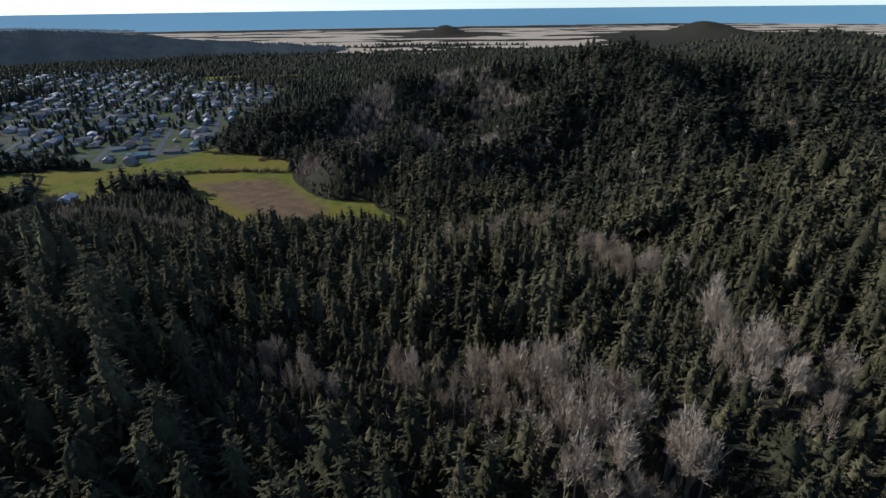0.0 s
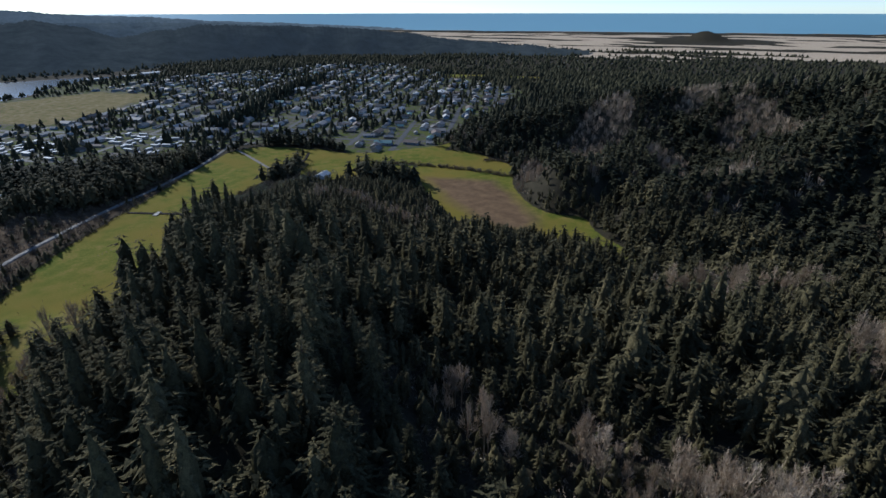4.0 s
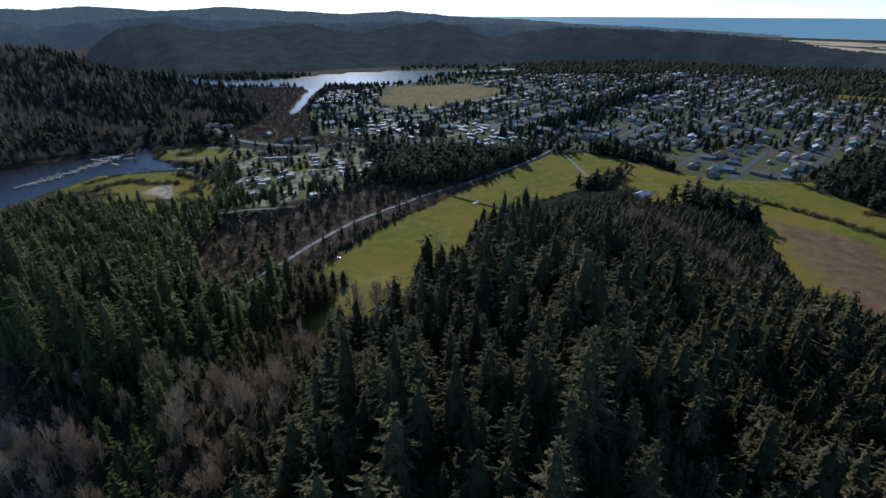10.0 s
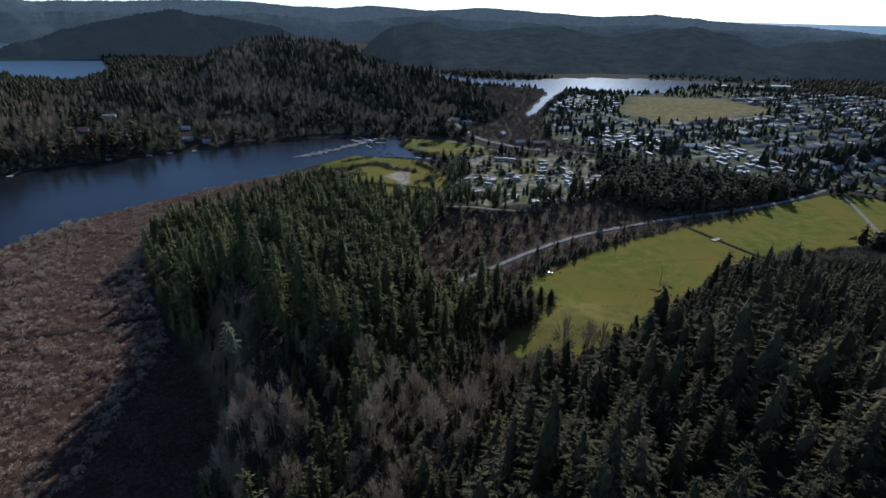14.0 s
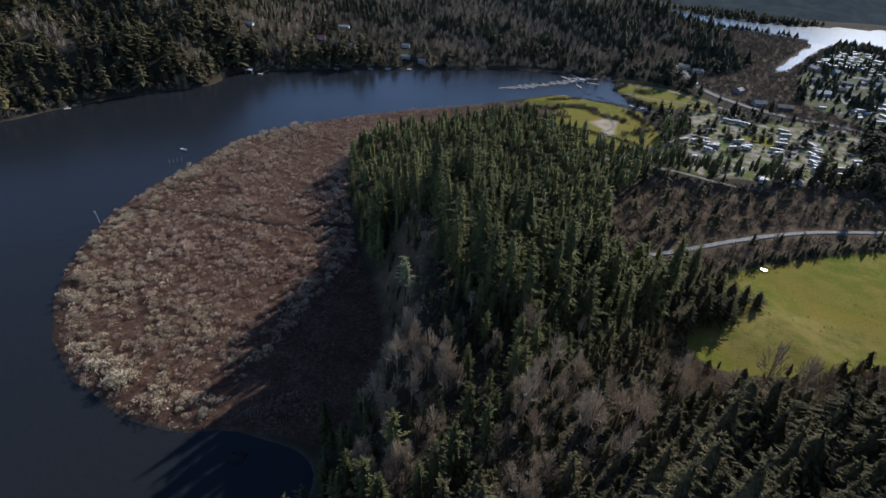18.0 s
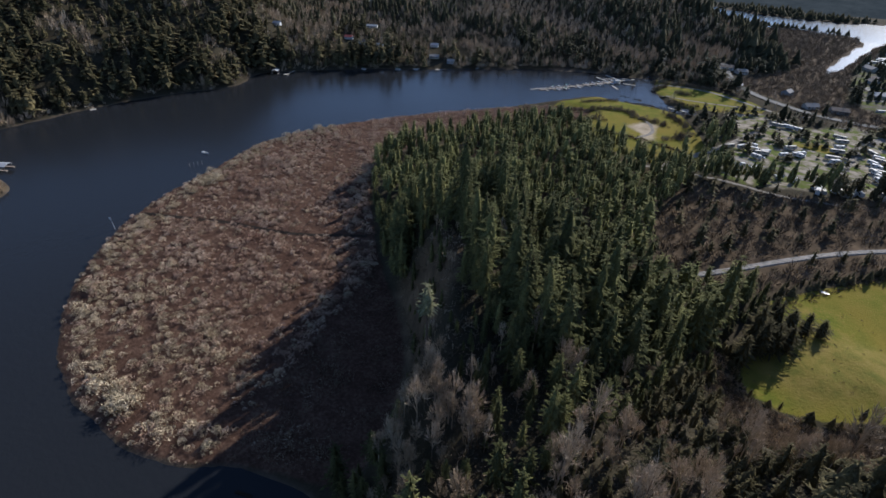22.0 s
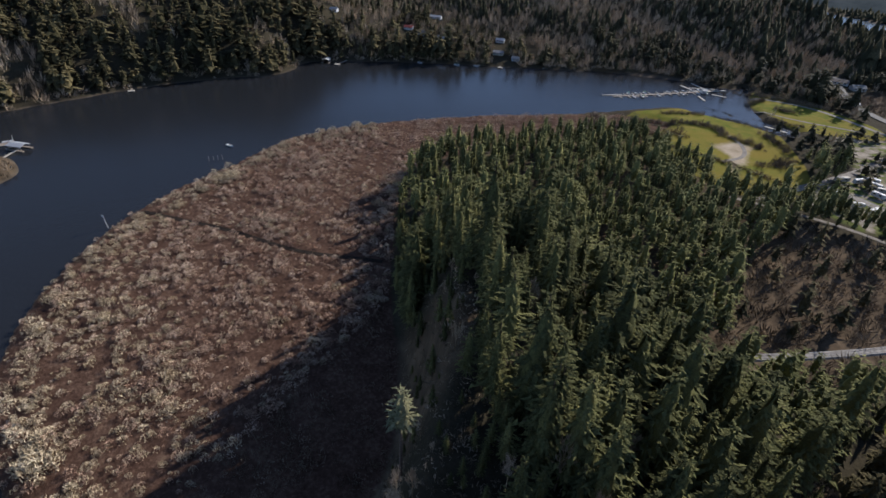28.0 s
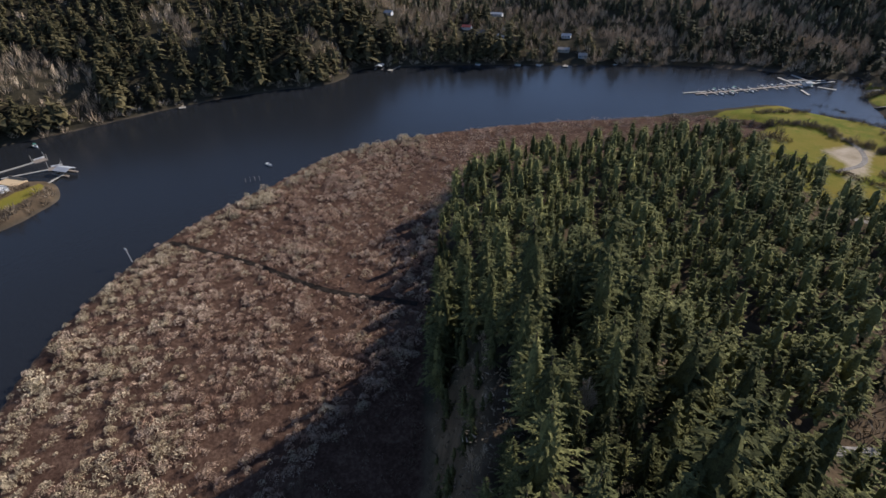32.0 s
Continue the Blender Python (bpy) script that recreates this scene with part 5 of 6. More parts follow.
kinds = Kinds()
HOUSE_LABELS = ["low house with a grey gable roof on a town lot", "painted house with a pale roof beside a street", "long bungalow with a dark shingle roof in the town", "small cottage with a weathered roof among trees"]
SIZES = [(14, 9, 2.9, 2.0), (12, 8, 2.8, 2.2), (18, 9, 2.9, 1.9), (10, 7.5, 3.0, 2.2)]
spin = math.atan2(U.y, U.x)
taken, lots = [], []
for k, pts in STREETS:
    for side in (-1, 1):
        for a in range(-420, 1000, 18):
            x, y = town_xy(a + rng.uniform(-5, 5), k * 52 + side * (15 + rng.uniform(-3, 5)))
            if inside(TOWN, x, y) > -9 or inside(TOWN_SAND, x, y) < 8 or rng.uniform() < 0.2 + 0.35 * (wobble(x, y, 70, 3.0) > 0.45) or inside(POND, x, y) < 10:
                continue
            if inside([(-150, 1120), (-40, 1150), (-40, 900), (-150, 900)], x, y) < 0 or inside(FIR_BELT, x, y) < 4 or inside(PARK_M, x, y) < 8 or inside(PARK_N, x, y) < 8 or ((a - 30) % 130) < 9 or ((a - 30) % 130) > 121:
                continue
            v = int(rng.integers(0, 4))
            fine = math.hypot(x + 10, y - 30) < 650
            taken.append((x, y))
            lots.append((math.hypot(x + 10, y - 30), x, y, v, fine, spin + (0 if side > 0 else math.pi) + rng.choice([0, 0, math.pi / 2]) + rng.uniform(-0.25, 0.25), rng.uniform(0.6, 1.2)))
lots.sort()
for _, x, y, v, fine, a, s in lots[:275]:
    kinds.put(("house", v, fine), lambda: house(*SIZES[v], fine, HOUSE_LABELS[v], chimney=fine), at(x, y, a, 0.1, s))


def joined_houses(rows):
    """The far part of the town as one mesh of walls and one of roofs."""
    for name, build, material in (("wall", lambda v: gable_walls_bm(*SIZES[v]), WALL_FAR), ("roof", lambda v: gable_bm(SIZES[v][0], SIZES[v][1], SIZES[v][2], SIZES[v][3]), ROOF_FAR)):
        vs, fs, base, shapes = [], [], 0, {}
        for v in range(4):
            bm = build(v)
            bmesh.ops.triangulate(bm, faces=bm.faces[:])
            bm.verts.index_update()
            shapes[v] = (np.array([q.co[:] for q in bm.verts]), np.array([[q.index for q in f.verts] for f in bm.faces]))
            bm.free()
        for _, x, y, v, fine, a, s in rows:
            p, f = shapes[v]
            c, n = math.cos(a), math.sin(a)
            q = np.stack([(p[:, 0] * c - p[:, 1] * n) * s + x, (p[:, 0] * n + p[:, 1] * c) * s + y, p[:, 2] * s + ground_z(x, y) + 0.1], 1)
            vs.append(q)
            fs.append(f + base)
            base += len(p)
        me = mesh_of("far_house_" + name, np.concatenate(vs), np.concatenate(fs), material)
        ob = new("far_house_" + name + "s", me)
        tagged(ob, "far rows of small town houses, their " + name + "s", "houses", kind="stuff")


joined_houses(lots[275:])


def hall(label, w, d, h, group="large sheds of the town"):
    t = thing("shed", label, "building", group)
    part("wall", gable_walls_bm(w, d, h, 1.6), CREAM, t)
    part("roof", gable_bm(w, d, h, 1.6, 0.4), WHITE, t)
    part("door", made(block, -2, 2, -d / 2 - 0.08, -d / 2, 0, 3.2), GREY, t, "grey roller door")
    return t


for x, y, w, a in ((276, 1440, 40, 0.2), (225, 1405, 30, 0.3), (420, 960, 36, 0.75), (330, 905, 34, 0.75), (520, 1010, 30, 0.75), (150, 1385, 34, 0.1), (600, 760, 30, 0.7)):
    kinds.put(("hall", w), lambda: hall("large pale shed with a white metal roof", w, w * 0.45, 4.5), at(x, y, a, 0.1))


def mobile_home(label):
    t = thing("mobile_home", label, "mobile home", "mobile homes in rows")
    bm = made(block, -6.5, 6.5, -2.3, 2.3, 0.5, 3.2)
    bmesh.ops.bevel(bm, geom=bm.edges[:], offset=0.12, segments=1, affect='EDGES')
    part("body", bm, CREAM, t)
    part("roof", gable_bm(13, 4.6, 3.2, 0.5, 0.2, 0.12), WHITE, t)
    part("skirting", made(block, -6.4, 6.4, -2.2, 2.2, -0.8, 0.5), GREY, t)
    return t


for x, y in zip(*grid_points(rng, -110, 160, 580, 820, 13, 0.45)):
    if min(inside(PARK_M, x, y), inside(PARK_N, x, y)) > -2 or inside(POND, x, y) < 8 or rng.uniform() < 0.34:
        continue
    taken.append((x, y))
    kinds.put("mobile", lambda: mobile_home("white mobile home with a low metal roof"), at(x, y, spin + math.pi / 2 * rng.integers(0, 2) + rng.uniform(-0.3, 0.3), 0.1, rng.uniform(0.55, 0.9)))
for x, y in zip(*grid_points(rng, -145, -45, 940, 1100, 15, 0.45)):
    if rng.uniform() < 0.85:
        taken.append((x, y))
        kinds.put("mobile", lambda: mobile_home("white mobile home with a low metal roof"), at(x, y, rng.uniform(-0.8, 0.8), 0.1, rng.uniform(0.6, 0.9)))


# ---- trailers, cars and boats ----


def wheel_bm(x, y, r=0.35, w=0.25):
    bm = bmesh.new()
    tube(bm, (x, y - w / 2, r), (x, y + w / 2, r), r, r, 10)
    return bm


def trailer(kind):
    t = thing("camper_trailer", "white camper trailer parked on a gravel pitch" if kind == 0 else "long cream motorhome parked on a gravel pitch", "camper", "campers in the trailer park")
    L = 3.6 if kind == 0 else 4.8
    bm = made(block, -L, L, -1.25, 1.25, 0.6, 3.1, 0.97)
    bmesh.ops.bevel(bm, geom=bm.edges[:], offset=0.2, segments=2, affect='EDGES')
    part("body", bm, WHITE if kind == 0 else CREAM, t)
    part("stripe", made(block, -L + 0.25, L - 0.25, -1.27, 1.27, 1.35, 1.55), GREY, t, "grey side stripe")
    for y in (-1.262, 1.262):
        for x in (-L * 0.5, L * 0.35):
            part("window", made(block, x - 0.7, x + 0.7, min(y, y * 1.01), max(y, y * 1.01), 1.8, 2.5), GLASS, t, "dark side window")
    part("roof_unit", made(block, -0.5, 0.5, -0.4, 0.4, 3.08, 3.35, 0.8), WHITE, t)
    for x in (-0.7, 0.7) if kind == 0 else (-L * 0.55, L * 0.6):
        for y in (-1.15, 1.15):
            part("wheel", wheel_bm(x, y), DARK, t)
    if kind == 0:
        part("drawbar", made(tube, (L, 0, 0.65), (L + 1.2, 0, 0.55), 0.08, 0.06), STEEL, t)
    else:
        part("windscreen", made(block, L - 0.06, L + 0.02, -1.0, 1.0, 1.5, 2.5), GLASS, t, "dark windscreen")
    return t


def car(paint, label):
    t = thing("car", label, "car", "parked cars")
    bm = made(block, -2.2, 2.2, -0.88, 0.88, 0.3, 0.95)
    bmesh.ops.bevel(bm, geom=bm.edges[:], offset=0.12, segments=1, affect='EDGES')
    body = part("body", bm, paint, t)
    part("cabin", made(block, -1.2, 1.0, -0.8, 0.8, 0.93, 1.5, 0.78), GLASS, body, "dark glazed cabin")
    for x in (-1.35, 1.4):
        for y in (-0.8, 0.8):
            part("wheel", wheel_bm(x, y, 0.33, 0.2), DARK, t)
    return t


pitches = []
for (x0, y0), (x1, y1), n, a in (((-97, 580), (-89, 500), 9, 0.6), ((-72, 560), (-58, 492), 9, -0.5), ((-112, 500), (-156, 486), 5, 1.5), ((-150, 458), (-92, 452), 7, 1.3), ((-88, 444), (-52, 470), 6, 1.9), ((-122, 572), (-146, 570), 3, 0.4), ((-140, 505), (-125, 475), 4, 0.2), ((-46, 496), (-40, 548), 6, 0.9), ((-118, 520), (-105, 505), 3, 0.7)):
    for k in range(n):
        u = (k + 0.5) / n
        pitches.append((x0 + (x1 - x0) * u + rng.uniform(-3, 3), y0 + (y1 - y0) * u + rng.uniform(-2.5, 2.5), a + rng.uniform(-0.6, 0.6)))
PAINTS = [(WHITE, "white car parked beside a camper"), (GREY, "silver car parked beside a camper"), (RED, "red car parked on gravel"), (DARK, "black car parked on gravel")]
for i, (x, y, a) in enumerate(pitches):
    if rng.uniform() < 0.86:
        k = int(rng.uniform() < 0.4)
        kinds.put(("trailer", k), lambda: trailer(k), at(x, y, a, 0.25))
    if rng.uniform() < 0.45:
        c = int(rng.integers(0, 4))
        kinds.put(("car", c), lambda: car(*PAINTS[c]), at(x + 4.6 * math.cos(a + 0.9), y + 4.6 * math.sin(a + 0.9), a + 0.2, 0.25))


def boat(label, canopy):
    t = thing("motor_boat", label, "boat", "boats at the docks")
    bm = bmesh.new()
    sec = [(-2.8, 1.0, 0.0), (-1.0, 1.1, 0.0), (1.2, 0.95, 0.05), (2.4, 0.45, 0.2), (3.1, 0.03, 0.35)]
    rings = []
    for x, w, up in sec:
        rings.append([bm.verts.new(p) for p in ((x, -w, 0.75 + up), (x, -w * 0.75, -0.15 + up * 0.4), (x, w * 0.75, -0.15 + up * 0.4), (x, w, 0.75 + up), (x, w * 0.8, 0.6 + up), (x, -w * 0.8, 0.6 + up))])
    for a, b in zip(rings, rings[1:]):
        for k in range(6):
            bm.faces.new((a[k], a[(k + 1) % 6], b[(k + 1) % 6], b[k]))
    bm.faces.new(rings[0])
    bm.faces.new(rings[-1][::-1])
    bmesh.ops.recalc_face_normals(bm, faces=bm.faces)
    part("hull", bm, WHITE, t)
    part("windscreen", made(block, 0.4, 0.6, -0.75, 0.75, 0.7, 1.2), GLASS, t)
    part("outboard", made(block, -3.2, -2.8, -0.2, 0.2, 0.1, 1.2, 0.8), DARK, t, "dark outboard engine")
    if canopy:
        part("canopy", made(block, -2.0, 0.6, -0.95, 0.95, 1.75, 1.9, 0.9), GREEN, t, "dark green canvas canopy")
        for x in (-1.9, 0.4):
            for y in (-0.85, 0.85):
                part("pole", made(tube, (x, y, 0.65), (x, y, 1.8), 0.03, 0.03, 5), STEEL, t)
    return t


def on_water(x, y, a, z=0.05):
    return Matrix.Translation((x, y, z)) @ Matrix.Rotation(a, 4, 'Z')


# the marina: one long walkway with fingers
A0, A1 = Vector((-340, 506)), Vector((-309, 597))
way = (A1 - A0).normalized()
cross = Vector((-way.y, way.x))
pier = thing("marina_dock", "long floating timber dock with boat fingers", "dock")
heading = math.atan2(way.y, way.x)
length = (A1 - A0).length
part("walkway", made(block, 0, length, -1.1, 1.1, 0.1, 0.55), TIMBER, pier)
for k in range(11):
    for side in (-1, 1):
        s = 6 + k * 8.6
        part("finger", made(block, s - 0.45, s + 0.45, min(side * 1.1, side * 6.0), max(side * 1.1, side * 6.0), 0.12, 0.5), CREAM, pier)
        part("pile", made(tube, (s, side * 6.1, -1.5), (s, side * 6.1, 2.2), 0.16, 0.14), TIMBER, pier)
part("gangway", made(block, length, length + 26, -1.0, 1.0, 0.3, 0.7), CREAM, pier)
part("float", made(block, length - 8, length - 6, 0, 22, 0.1, 0.5), CREAM, pier)
part("float", made(block, length + 8, length + 10, 0, 26, 0.1, 0.5), CREAM, pier)
pier.matrix_basis = on_water(A0.x, A0.y, heading, 0)
for k in range(11):
    for side in (-1, 1):
        if rng.uniform() < 0.62:
            p = A0 + way * (6 + k * 8.6 + 4.2) + cross * side * 4.3
            c = int(rng.uniform() < 0.35)
            kinds.put(("boat", c), lambda: boat("white motor boat moored at a dock" if not c else "white motor boat under a green canvas canopy", c), on_water(p.x, p.y, heading + side * math.pi / 2 + math.pi))
p = A0 + way * (length - 2) + cross * -3
fuel = thing("dock_shed", "small white shed on the marina dock", "shed")
part("wall", gable_walls_bm(5, 4, 2.4, 0.8), WHITE, fuel)
part("roof", gable_bm(5, 4, 2.4, 0.8, 0.3), GREY, fuel)
part("base", made(block, -3, 3, -2.6, 2.6, -0.9, 0.02), TIMBER, fuel)
fuel.matrix_basis = on_water(p.x, p.y, heading, 0.6)


def shore_dock(n, wide, label):
    """A plank walk on piles with an end platform."""
    t = thing("shore_dock", label, "dock", "docks along the lake shore")
    part("deck", made(block, -1, n, -0.8, 0.8, 0.45, 0.65), TIMBER, t)
    part("platform", made(block, n, n + wide, -wide * 0.6, wide * 0.6, 0.4, 0.65), CREAM, t)
    for x, y in ((n * 0.4, 0.7), (n * 0.4, -0.7), (n + wide * 0.9, wide * 0.55), (n + wide * 0.9, -wide * 0.55)):
        part("pile", made(tube, (x, y, -2), (x, y, 1.9), 0.14, 0.12), TIMBER, t)
    part("ramp", made(block, -9, -1, -0.6, 0.6, 0.6, 0.8), CREAM, t, "pale gangway ramp")
    return t


def boathouse(label, w=9, d=6, roof=GREY):
    """An open shelter over a berth: posts, roof, floats."""
    t = thing("boathouse", label, "boathouse", "boathouses on the lake")
    part("float", made(block, -w / 2 - 1, w / 2 + 1, -d / 2 - 0.8, -d / 2 + 0.6, 0.1, 0.5), TIMBER, t)
    part("float", made(block, -w / 2 - 1, w / 2 + 1, d / 2 - 0.6, d / 2 + 0.8, 0.1, 0.5), TIMBER, t)
    part("float", made(block, -w / 2 - 2.6, -w / 2 - 0.6, -d / 2, d / 2, 0.1, 0.48), TIMBER, t)
    for x in (-w / 2 + 0.2, 0, w / 2 - 0.2):
        for y in (-d / 2, d / 2):
            part("post", made(tube, (x, y, 0.2), (x, y, 3.0), 0.1, 0.1), TIMBER, t)
    part("back_wall", made(block, -w / 2, -w / 2 + 0.12, -d / 2, d / 2, 0.5, 3.0), CREAM, t)
    part("roof", gable_bm(w, d, 3.0, 0.9, 0.5, 0.15), roof, t)
    return t


BANK = ((-532, 404, 0.0), (-514, 428, 0), (-508, 440, 0), (-494, 455, 0), (-480, 472, 0), (-466, 486, 0), (-430, 560, 0), (-412, 580, 0), (-370, 634, 0), (-541, 350, 0))
for i, (x, y, _) in enumerate(BANK):
    a = math.radians(-52 + rng.uniform(-14, 14))
    n, wide = (9, 4) if i % 2 else (6, 5)
    kinds.put(("dock", i % 2), lambda: shore_dock(n, wide, "weathered timber dock with a pale end platform" if i % 2 else "short timber dock with a wide float"), on_water(x, y, a, 0))
    if i in (1, 3, 4, 6):
        c = i % 2
        kinds.put(("boat", c), lambda: boat("white motor boat moored at a dock", c), on_water(x + 13 * math.cos(a), y + 13 * math.sin(a), a + 1.2))
kinds.put("boathouse", lambda: boathouse("white-roofed open boathouse on floats"), on_water(-549, 336, -0.7, 0))
kinds.put("boathouse", None, on_water(-527, 408, -0.6, 0))
kinds.put("boathouse", None, on_water(-422, 566, -0.9, 0))
kinds.put(("boat", 0), None, on_water(-436, 520, 1.0))
kinds.put(("dock", 1), None, on_water(-540, 165, -0.2, 0))

# houses on the wooded bank
BANK_HOMES = ((-570, 444, 1, RED), (-556, 452, 3, None), (-606, 506, 2, GREY), (-541, 466, 3, GREY), (-482, 497, 0, None), (-462, 503, 3, None), (-511, 525, 1, GREY), (-600, 372, 3, GREY))
for x, y, v, rf in BANK_HOMES:
    t = house(*SIZES[v], True, "lakeside house on the wooded bank above its dock", "houses on the lake bank", WHITE if rf else WALL, rf or ROOF)
    t.matrix_basis = at(x, y, math.radians(-52 + 90), 0.6, 0.75)
for x, y, v in ((-250, 742, 0), (-232, 738, 1), (-213, 672, 3), (-262, 725, 2), (-140, 655, 1), (-118, 660, 0), (-170, 690, 3)):
    kinds.put(("house", v, True), lambda: house(*SIZES[v], True, HOUSE_LABELS[v]), at(x, y, 0.5 + 0.3 * v, 0.2))

# the farmhouse on the wooded nose between the meadows
t = house(13, 9, 3.0, 2.2, True, "white farmhouse with a pale roof at the meadow's edge", "", WHITE, WHITE)
t.matrix_basis = at(183, 416, 0.6, 0.2)

# ---- the point with its house and docks ----
t = house(17, 10, 3.2, 2.4, True, "lakeside house with a slate-blue metal roof and covered porch", "", WHITE, GREY)
part("porch", made(block, 8.5, 12, -4, 4, 2.7, 2.9), GREY, t)
for y in (-3.6, 0, 3.6):
    part("porch_post", made(tube, (11.6, y, 0), (11.6, y, 2.75), 0.12, 0.12), WHITE, t)
t.matrix_basis = at(-424, 56, 0.75, 0.2, 0.8)
terrace = thing("terrace", "tan timber terrace beside the lake house", "terrace")
part("deck", made(block, -7, 7, -4, 4, -0.6, 0.35), simple("tan_planks", (0.5, 0.37, 0.22), 0.8, 0.2), terrace)
part("rail", made(block, -7, 7, 3.9, 4.0, 0.35, 1.3), TIMBER, terrace)
terrace.matrix_basis = at(-437, 63, 0.75, 0.3)
kinds.put("boathouse", None, on_water(-441, 88, 0.75, 0))
ramp_dock = thing("gangway_dock", "long pale gangway from the lawn to the boathouse", "dock")
part("deck", made(block, 0, 20, -0.7, 0.7, 0.5, 0.7), CREAM, ramp_dock)
for x in (4, 10, 16):
    part("pile", made(tube, (x, 0.9, -2), (x, 0.9, 1.6), 0.14, 0.12), TIMBER, ramp_dock)
ramp_dock.matrix_basis = on_water(-424, 76, 2.5, 0.1)
for x, y, n, a in ((-462, 52, 20, 1.95), (-452, 56, 23, 1.57)):
    d = thing("float_dock", "jointed pale float dock with tall piles", "dock", "float docks at the point")
    part("deck", made(block, 0, n, -0.8, 0.8, 0.1, 0.5), CREAM, d)
    part("platform", made(block, n, n + 7, -2.6, 2.6, 0.1, 0.5), TIMBER, d)
    for u, w in ((n + 7, 2.4), (n + 7, -2.4), (n, 2.4)):
        part("pile", made(tube, (u, w, -2), (u, w, 4.2), 0.16, 0.14), CREAM, d)
    d.matrix_basis = on_water(x, y, a, 0)
    kinds.put(("boat", 0), None, on_water(x + (n + 4) * math.cos(a) - 3.6 * math.sin(a), y + (n + 4) * math.sin(a) + 3.6 * math.cos(a), a))
kinds.put(("boat", 1), None, on_water(-500, 70, 0.4))

# ---- on the open lake ----
kinds.put(("boat", 0), None, on_water(-388, 192, 0.3))
for k in range(4):
    pl = thing("mooring_pile", "slim grey pile standing in the lake", "pile", "piles in the lake")
    part("shaft", made(tube, (0, 0, -2), (0, 0, 2.6), 0.14, 0.11), TIMBER, pl)
    part("cap", made(tube, (0, 0, 2.6), (0, 0, 2.72), 0.17, 0.12), CREAM, pl)
    pl.matrix_basis = on_water(-372 + 0.6 * k, 175 + 2.4 * k, 0, 0)
beacon = thing("marker_post", "leaning white marker post at the marsh edge", "post")
part("pole", made(tube, (0, 0, -1), (-0.9, 0, 6.5), 0.16, 0.12), WHITE, beacon)
part("board", made(block, -1.5, -0.4, -0.06, 0.06, 5.6, 6.6), WHITE, beacon)
beacon.matrix_basis = on_water(-319, 115, 0.8, 0.2)
puddle_m = water_material("puddle_water", (0.2, 0.2, 0.2), 0.12, 0.8, 0.2)
bm = bmesh.new()
ring = [bm.verts.new((-50 + 2.3 * math.cos(a) * (1 + 0.12 * math.sin(2 * a)), 330.5 + 1.1 * math.sin(a), 0)) for a in np.linspace(0, 6.28, 24, endpoint=False)]
bm.faces.new(ring)
for v in bm.verts:
    v.co.z = max(ground_z(-50 + q, 330.5 + p) for q in (-2.5, -1, 0, 1, 2.5) for p in (-1.2, 0, 1.2)) + 0.12
pm = bpy.data.meshes.new("puddle")
bm.to_mesh(pm)
bm.free()
pm.materials.append(puddle_m)
tagged(new("water_puddle", pm), "small bright puddle at the meadow's edge", "puddle", kind="structure")

raft = thing("swim_raft", "dark U-shaped timber raft near the marsh", "raft")
for x0, x1, y0, y1 in ((-2.6, 2.6, -2.2, -1.2), (-2.6, 2.6, 1.2, 2.2), (1.4, 2.6, -1.2, 1.2)):
    part("float", made(block, x0, x1, y0, y1, -0.1, 0.22), WET, raft)
raft.matrix_basis = on_water(-138, 92, 0.5, 0.0)

# ---- meadow details ----
fence = thing("meadow_fence", "weathered post and wire fence across the meadow", "fence")
for k in range(24):
    u = k / 23
    x, y = 3 + 60 * u, 367 + 29 * u
    z = ground_z(x, y)
    part("post", made(tube, (x, y, z - 0.4), (x, y, z + 1.3), 0.09, 0.08, 5), TIMBER, fence)
pole = thing("power_pole", "timber power pole with a cross arm in the meadow", "pole")
part("shaft", made(tube, (0, 0, -1), (0, 0, 10), 0.2, 0.13), TIMBER, pole)
part("cross_arm", made(block, -1.2, 1.2, -0.07, 0.07, 9.1, 9.3), TIMBER, pole)
for x in (-1.1, 0, 1.1):
    part("insulator", made(tube, (x, 0, 9.3), (x, 0, 9.55), 0.06, 0.04, 6), WHITE, pole)
pole.matrix_basis = at(12, 337, 0.6)
bridge = thing("culvert_bridge", "small plank bridge over the meadow ditch", "bridge")
part("deck", made(block, -4, 4, -1.6, 1.6, 0.0, 0.3), CREAM, bridge)
part("beam", made(block, -4, 4, -1.75, -1.6, -0.3, 0.45), TIMBER, bridge)
part("beam", made(block, -4, 4, 1.6, 1.75, -0.3, 0.45), TIMBER, bridge)
bridge.matrix_basis = at(50, 424, 0.9, 0.15)

def dock_run(a, b, wide, label):
    d = thing("float_dock", label, "dock", "floats by the marina")
    n, turn = math.dist(a, b), math.atan2(b[1] - a[1], b[0] - a[0])
    part("deck", made(block, 0, n, -wide, wide, 0.1, 0.5), CREAM, d)
    for u in (0.5, n - 0.5):
        part("pile", made(tube, (u, wide + 0.2, -2), (u, wide + 0.2, 2.0), 0.14, 0.12), TIMBER, d)
    d.matrix_basis = on_water(a[0], a[1], turn, 0)


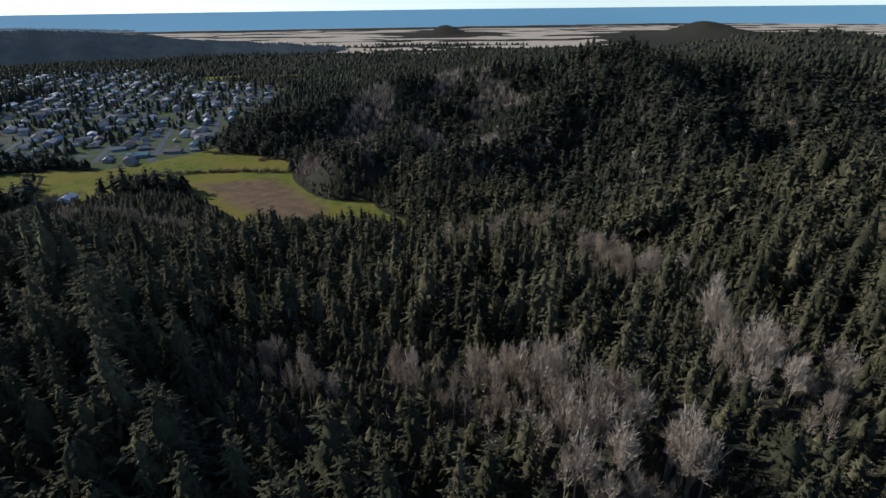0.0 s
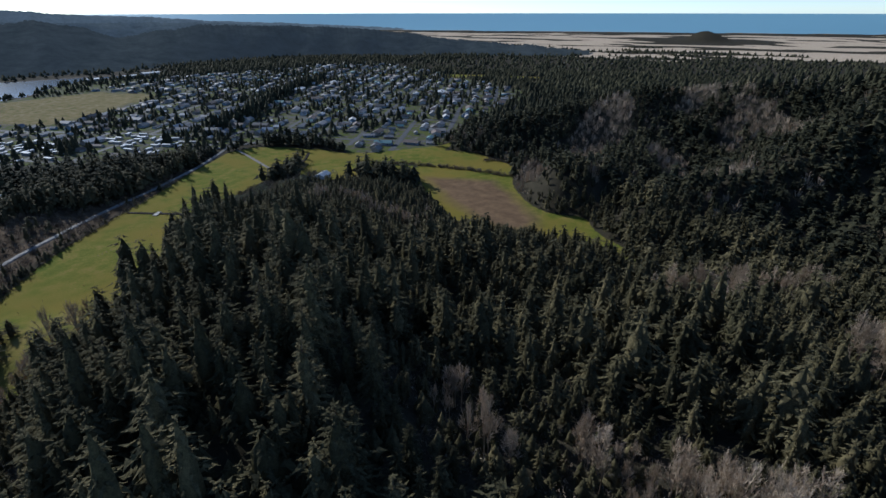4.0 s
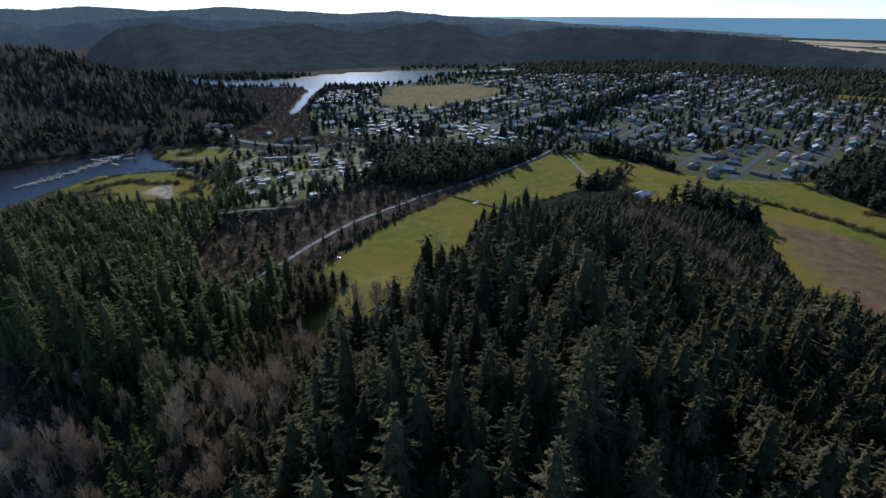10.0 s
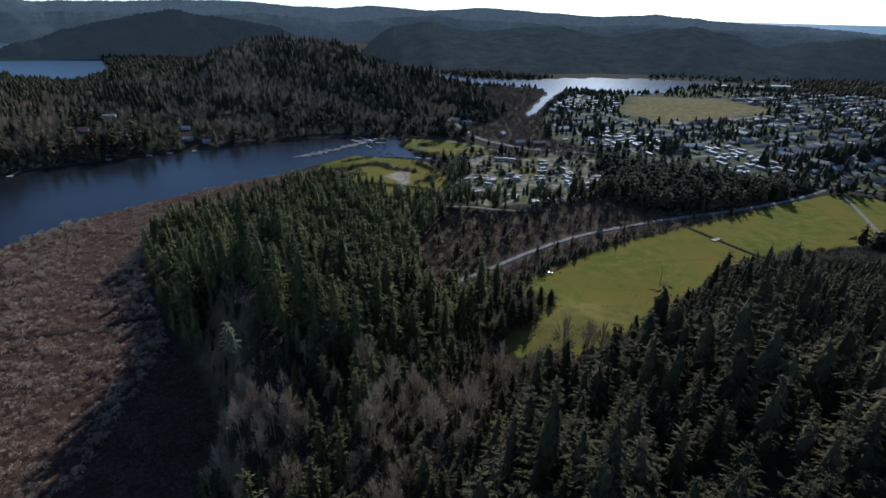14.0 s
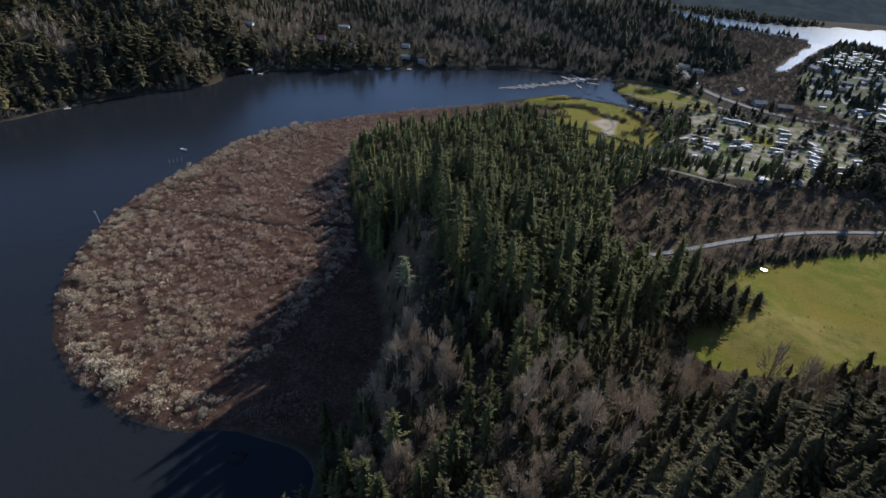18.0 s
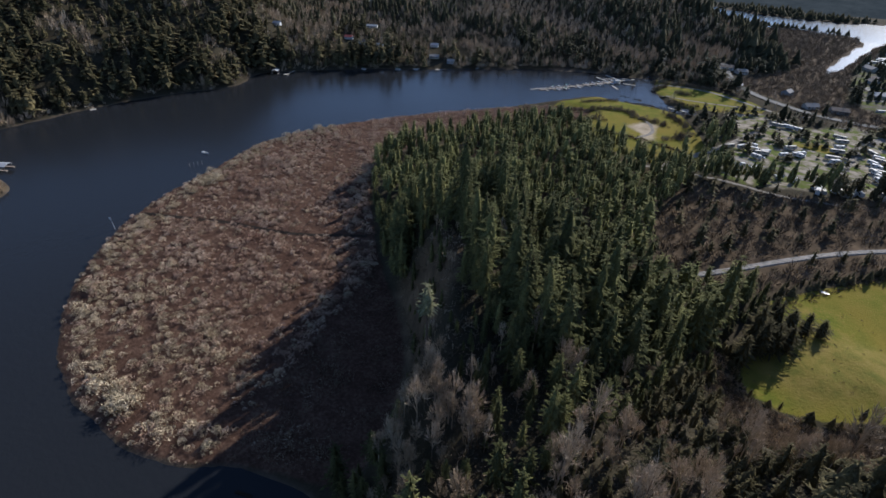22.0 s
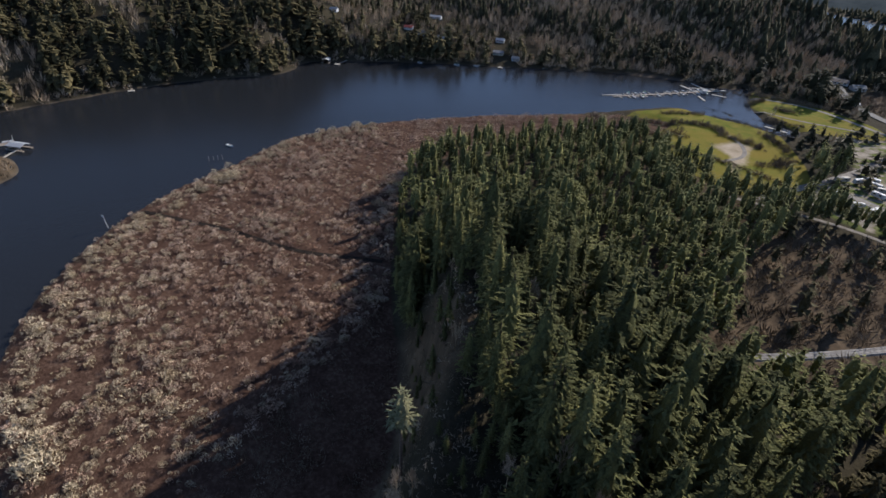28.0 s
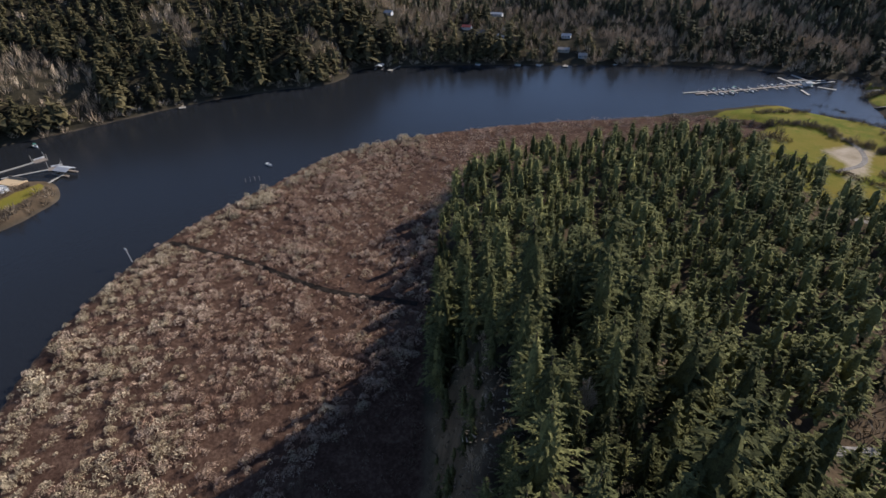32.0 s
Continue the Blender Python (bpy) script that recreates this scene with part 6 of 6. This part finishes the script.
for a, b in (((-303, 580), (-292, 572)), ((-300, 597), (-288, 601)), ((-347, 500), (-340, 518)), ((-323, 597), (-306, 619)), ((-230, 553), (-214, 555))):
    dock_run(a, b, 0.9, "pale floating dock section on the water")
road("path_spit", [(-284, 606), (-267, 621), (-233, 634), (-190, 622), (-150, 610)], 4.0, GRAVEL, "pale gravel drive along the spit")
road("path_inlet", [(-262, 582), (-234, 582), (-212, 588), (-180, 604)], 2.5, GRAVEL, "pale path beside the inlet")
creek = ribbon_bm(MARSH_CREEK, 2.4, 0.12, 0.5)
cm = bpy.data.meshes.new("creek")
creek.to_mesh(cm)
creek.free()
cm.materials.append(WET)
tagged(new("creek", cm), "narrow dark muddy creek through the marsh scrub", "creek", kind="structure")

for pts in ([(34, 440), (55, 420), (79, 400), (100, 408)], [(79, 400), (120, 424), (164, 460), (201, 490), (222, 522)]):
    bed = ribbon_bm(pts, 2.6, 0.4, 0.5)
    cm = bpy.data.meshes.new("ditch")
    bed.to_mesh(cm)
    bed.free()
    cm.materials.append(WET)
    tagged(new("ditch", cm), "dark wet ditch across the meadow", "ditch", kind="structure")

# round sallow bushes on the slope above the meadow
SALLOW = tinted("sallow_bushes", [(0.0, (0.14, 0.135, 0.07)), (0.5, (0.24, 0.225, 0.125)), (1.0, (0.36, 0.33, 0.2))], 0.85, 0.1, scale=0.1)
bx, by = [], []
for x, y in dense([(58, 372), (100, 390), (150, 412), (186, 428)], 1.0):
    bx.append(x + rng.normal() * 6)
    by.append(y + rng.normal() * 6)
bx, by = np.array(bx), np.array(by)
scatter("slope_bushes", MARSH_SHRUBS, rows_of(bx, by, rng.uniform(1.0, 2.4, len(bx)), rng), SALLOW, "round pale green-grey bushes above the meadow", "shrubs", rng)

# hedges, ditches and single shrubs
HEDGES = [([(34, 440), (55, 420), (79, 400), (100, 408)], 0.5, 2.2), ([(79, 400), (120, 424), (164, 460), (201, 490), (222, 522)], 0.45, 1.6), ([(240, 452), (293, 400), (325, 318)], 1.5, 5.0),
          ([(345, 380), (362, 350), (375, 318)], 1.4, 6.0), ([(-241, 440), (-221, 443), (-201, 447)], 0.75, 2.0), ([(-197, 446), (-183, 448), (-166, 446)], 0.8, 2.2), ([(-240, 502), (-227, 493), (-214, 499), (-203, 493)], 1.1, 4.0), ([(-219, 525), (-204, 517), (-192, 506)], 1.1, 4.0),
          ([(-188, 465), (-183, 476), (-185, 492)], 1.2, 7.0), ([(-270, 486), (-256, 500), (-240, 504)], 1.1, 4.0), ([(-292, 470), (-278, 476), (-268, 486)], 0.9, 3.0), ([(-303, 445), (-292, 424), (-277, 452), (-263, 430), (-256, 447), (-250, 470)], 1.2, 10.0),
          ([(-286, 497), (-276, 515), (-268, 527)], 0.8, 3.0), ([(-262, 530), (-244, 536), (-215, 538), (-204, 540)], 0.7, 2.5), ([(-280, 554), (-258, 557), (-232, 569), (-208, 572)], 0.7, 2.5), ([(-268, 598), (-261, 614)], 1.2, 4.0), ([(-244, 599), (-230, 602)], 1.2, 4.0),
          ([(-290, 625), (-250, 632), (-220, 640)], 1.1, 4.0), ([(95, 418), (150, 440), (195, 478)], 1.6, 9.0), ([(76, 384), (113, 394), (150, 415), (188, 430)], 2.0, 13.0), ([(-62, 300), (-30, 375), (36, 446), (95, 515)], 0.7, 3.0)]
hp = []
for pts, s, w in HEDGES:
    for x, y in dense(pts, 1.5):
        for q in range(2):
            hp.append((x + rng.normal() * w * 0.4, y + rng.normal() * w * 0.4, s * rng.uniform(0.6, 1.3) * (1.45 if x < -150 else 1.0)))
hp = np.array(hp)
scatter("meadow_hedges", SHRUBS, np.stack([hp[:, 0], hp[:, 1], height(hp[:, 0], hp[:, 1]), hp[:, 2], rng.uniform(0, 0.6, len(hp))], 1), BRUSH, "brown bare hedges and ditch scrub between meadows", "shrubs", rng)

# trees of the town, the park and the trailer park
tp = []
for x, y in zip(*grid_points(rng, -150, 880, 580, 1400, 11)):
    if inside(TOWN, x, y) < -4 and inside(TOWN_SAND, x, y) > 6 and inside(POND, x, y) > 8:
        dense_here = wobble(np.array(x), np.array(y), 60, 2.0) > 0.1
        if rng.uniform() < (0.72 if dense_here else 0.34) and all(abs(x - q) + abs(y - r) > 9 for q, r in taken):
            tp.append((x, y, rng.uniform(0.3, 0.75) * (1.5 if dense_here and rng.uniform() < 0.3 else 1.0)))
for x, y in dense([(188, 700), (250, 770), (304, 849), (420, 980), (550, 1106)], 3):
    tp.append((x + rng.normal() * 6, y + rng.normal() * 6, rng.uniform(0.8, 1.3)))
for pts, n in ((RV_PARK, 120), ([(-150, 930), (-150, 1110), (-40, 1110), (-40, 930)], 60), ([(-30, 690), (20, 650), (60, 740), (120, 790), (90, 830), (20, 790)], 70), ([(120, 570), (160, 590), (190, 700), (150, 660)], 40)):
    arr = np.array(pts)
    k = 0
    while k < n:
        x, y = rng.uniform(arr[:, 0].min(), arr[:, 0].max()), rng.uniform(arr[:, 1].min(), arr[:, 1].max())
        if inside(pts, x, y) < 0:
            k += 1
            if all(abs(x - q) + abs(y - r) > 6 for q, r, _ in pitches):
                tp.append((x, y, rng.uniform(0.25, 0.75)))
for cx, cy, n in ((-243, 830, 12), (-216, 824, 8), (-275, 905, 9), (-330, 960, 10)):
    for _ in range(n):
        tp.append((cx + rng.normal() * 11, cy + rng.normal() * 9, rng.uniform(1.1, 1.9)))
camp = np.array([q for q in tp if inside(RV_PARK, q[0], q[1]) < 3])
tp = np.array([q for q in tp if inside(RV_PARK, q[0], q[1]) >= 3])
scatter("camp_trees", LOW_CON, rows_of(camp[:, 0], camp[:, 1], camp[:, 2] * 0.72, rng), NEEDLE, "bushy dark evergreens between the camper pitches", "trees", rng, 2.1)
scatter("town_trees", FAR_CON, rows_of(tp[:, 0], tp[:, 1], tp[:, 2], rng), FAR_NEEDLE, "dark evergreen trees between houses and campers", "trees", rng, 1.45)
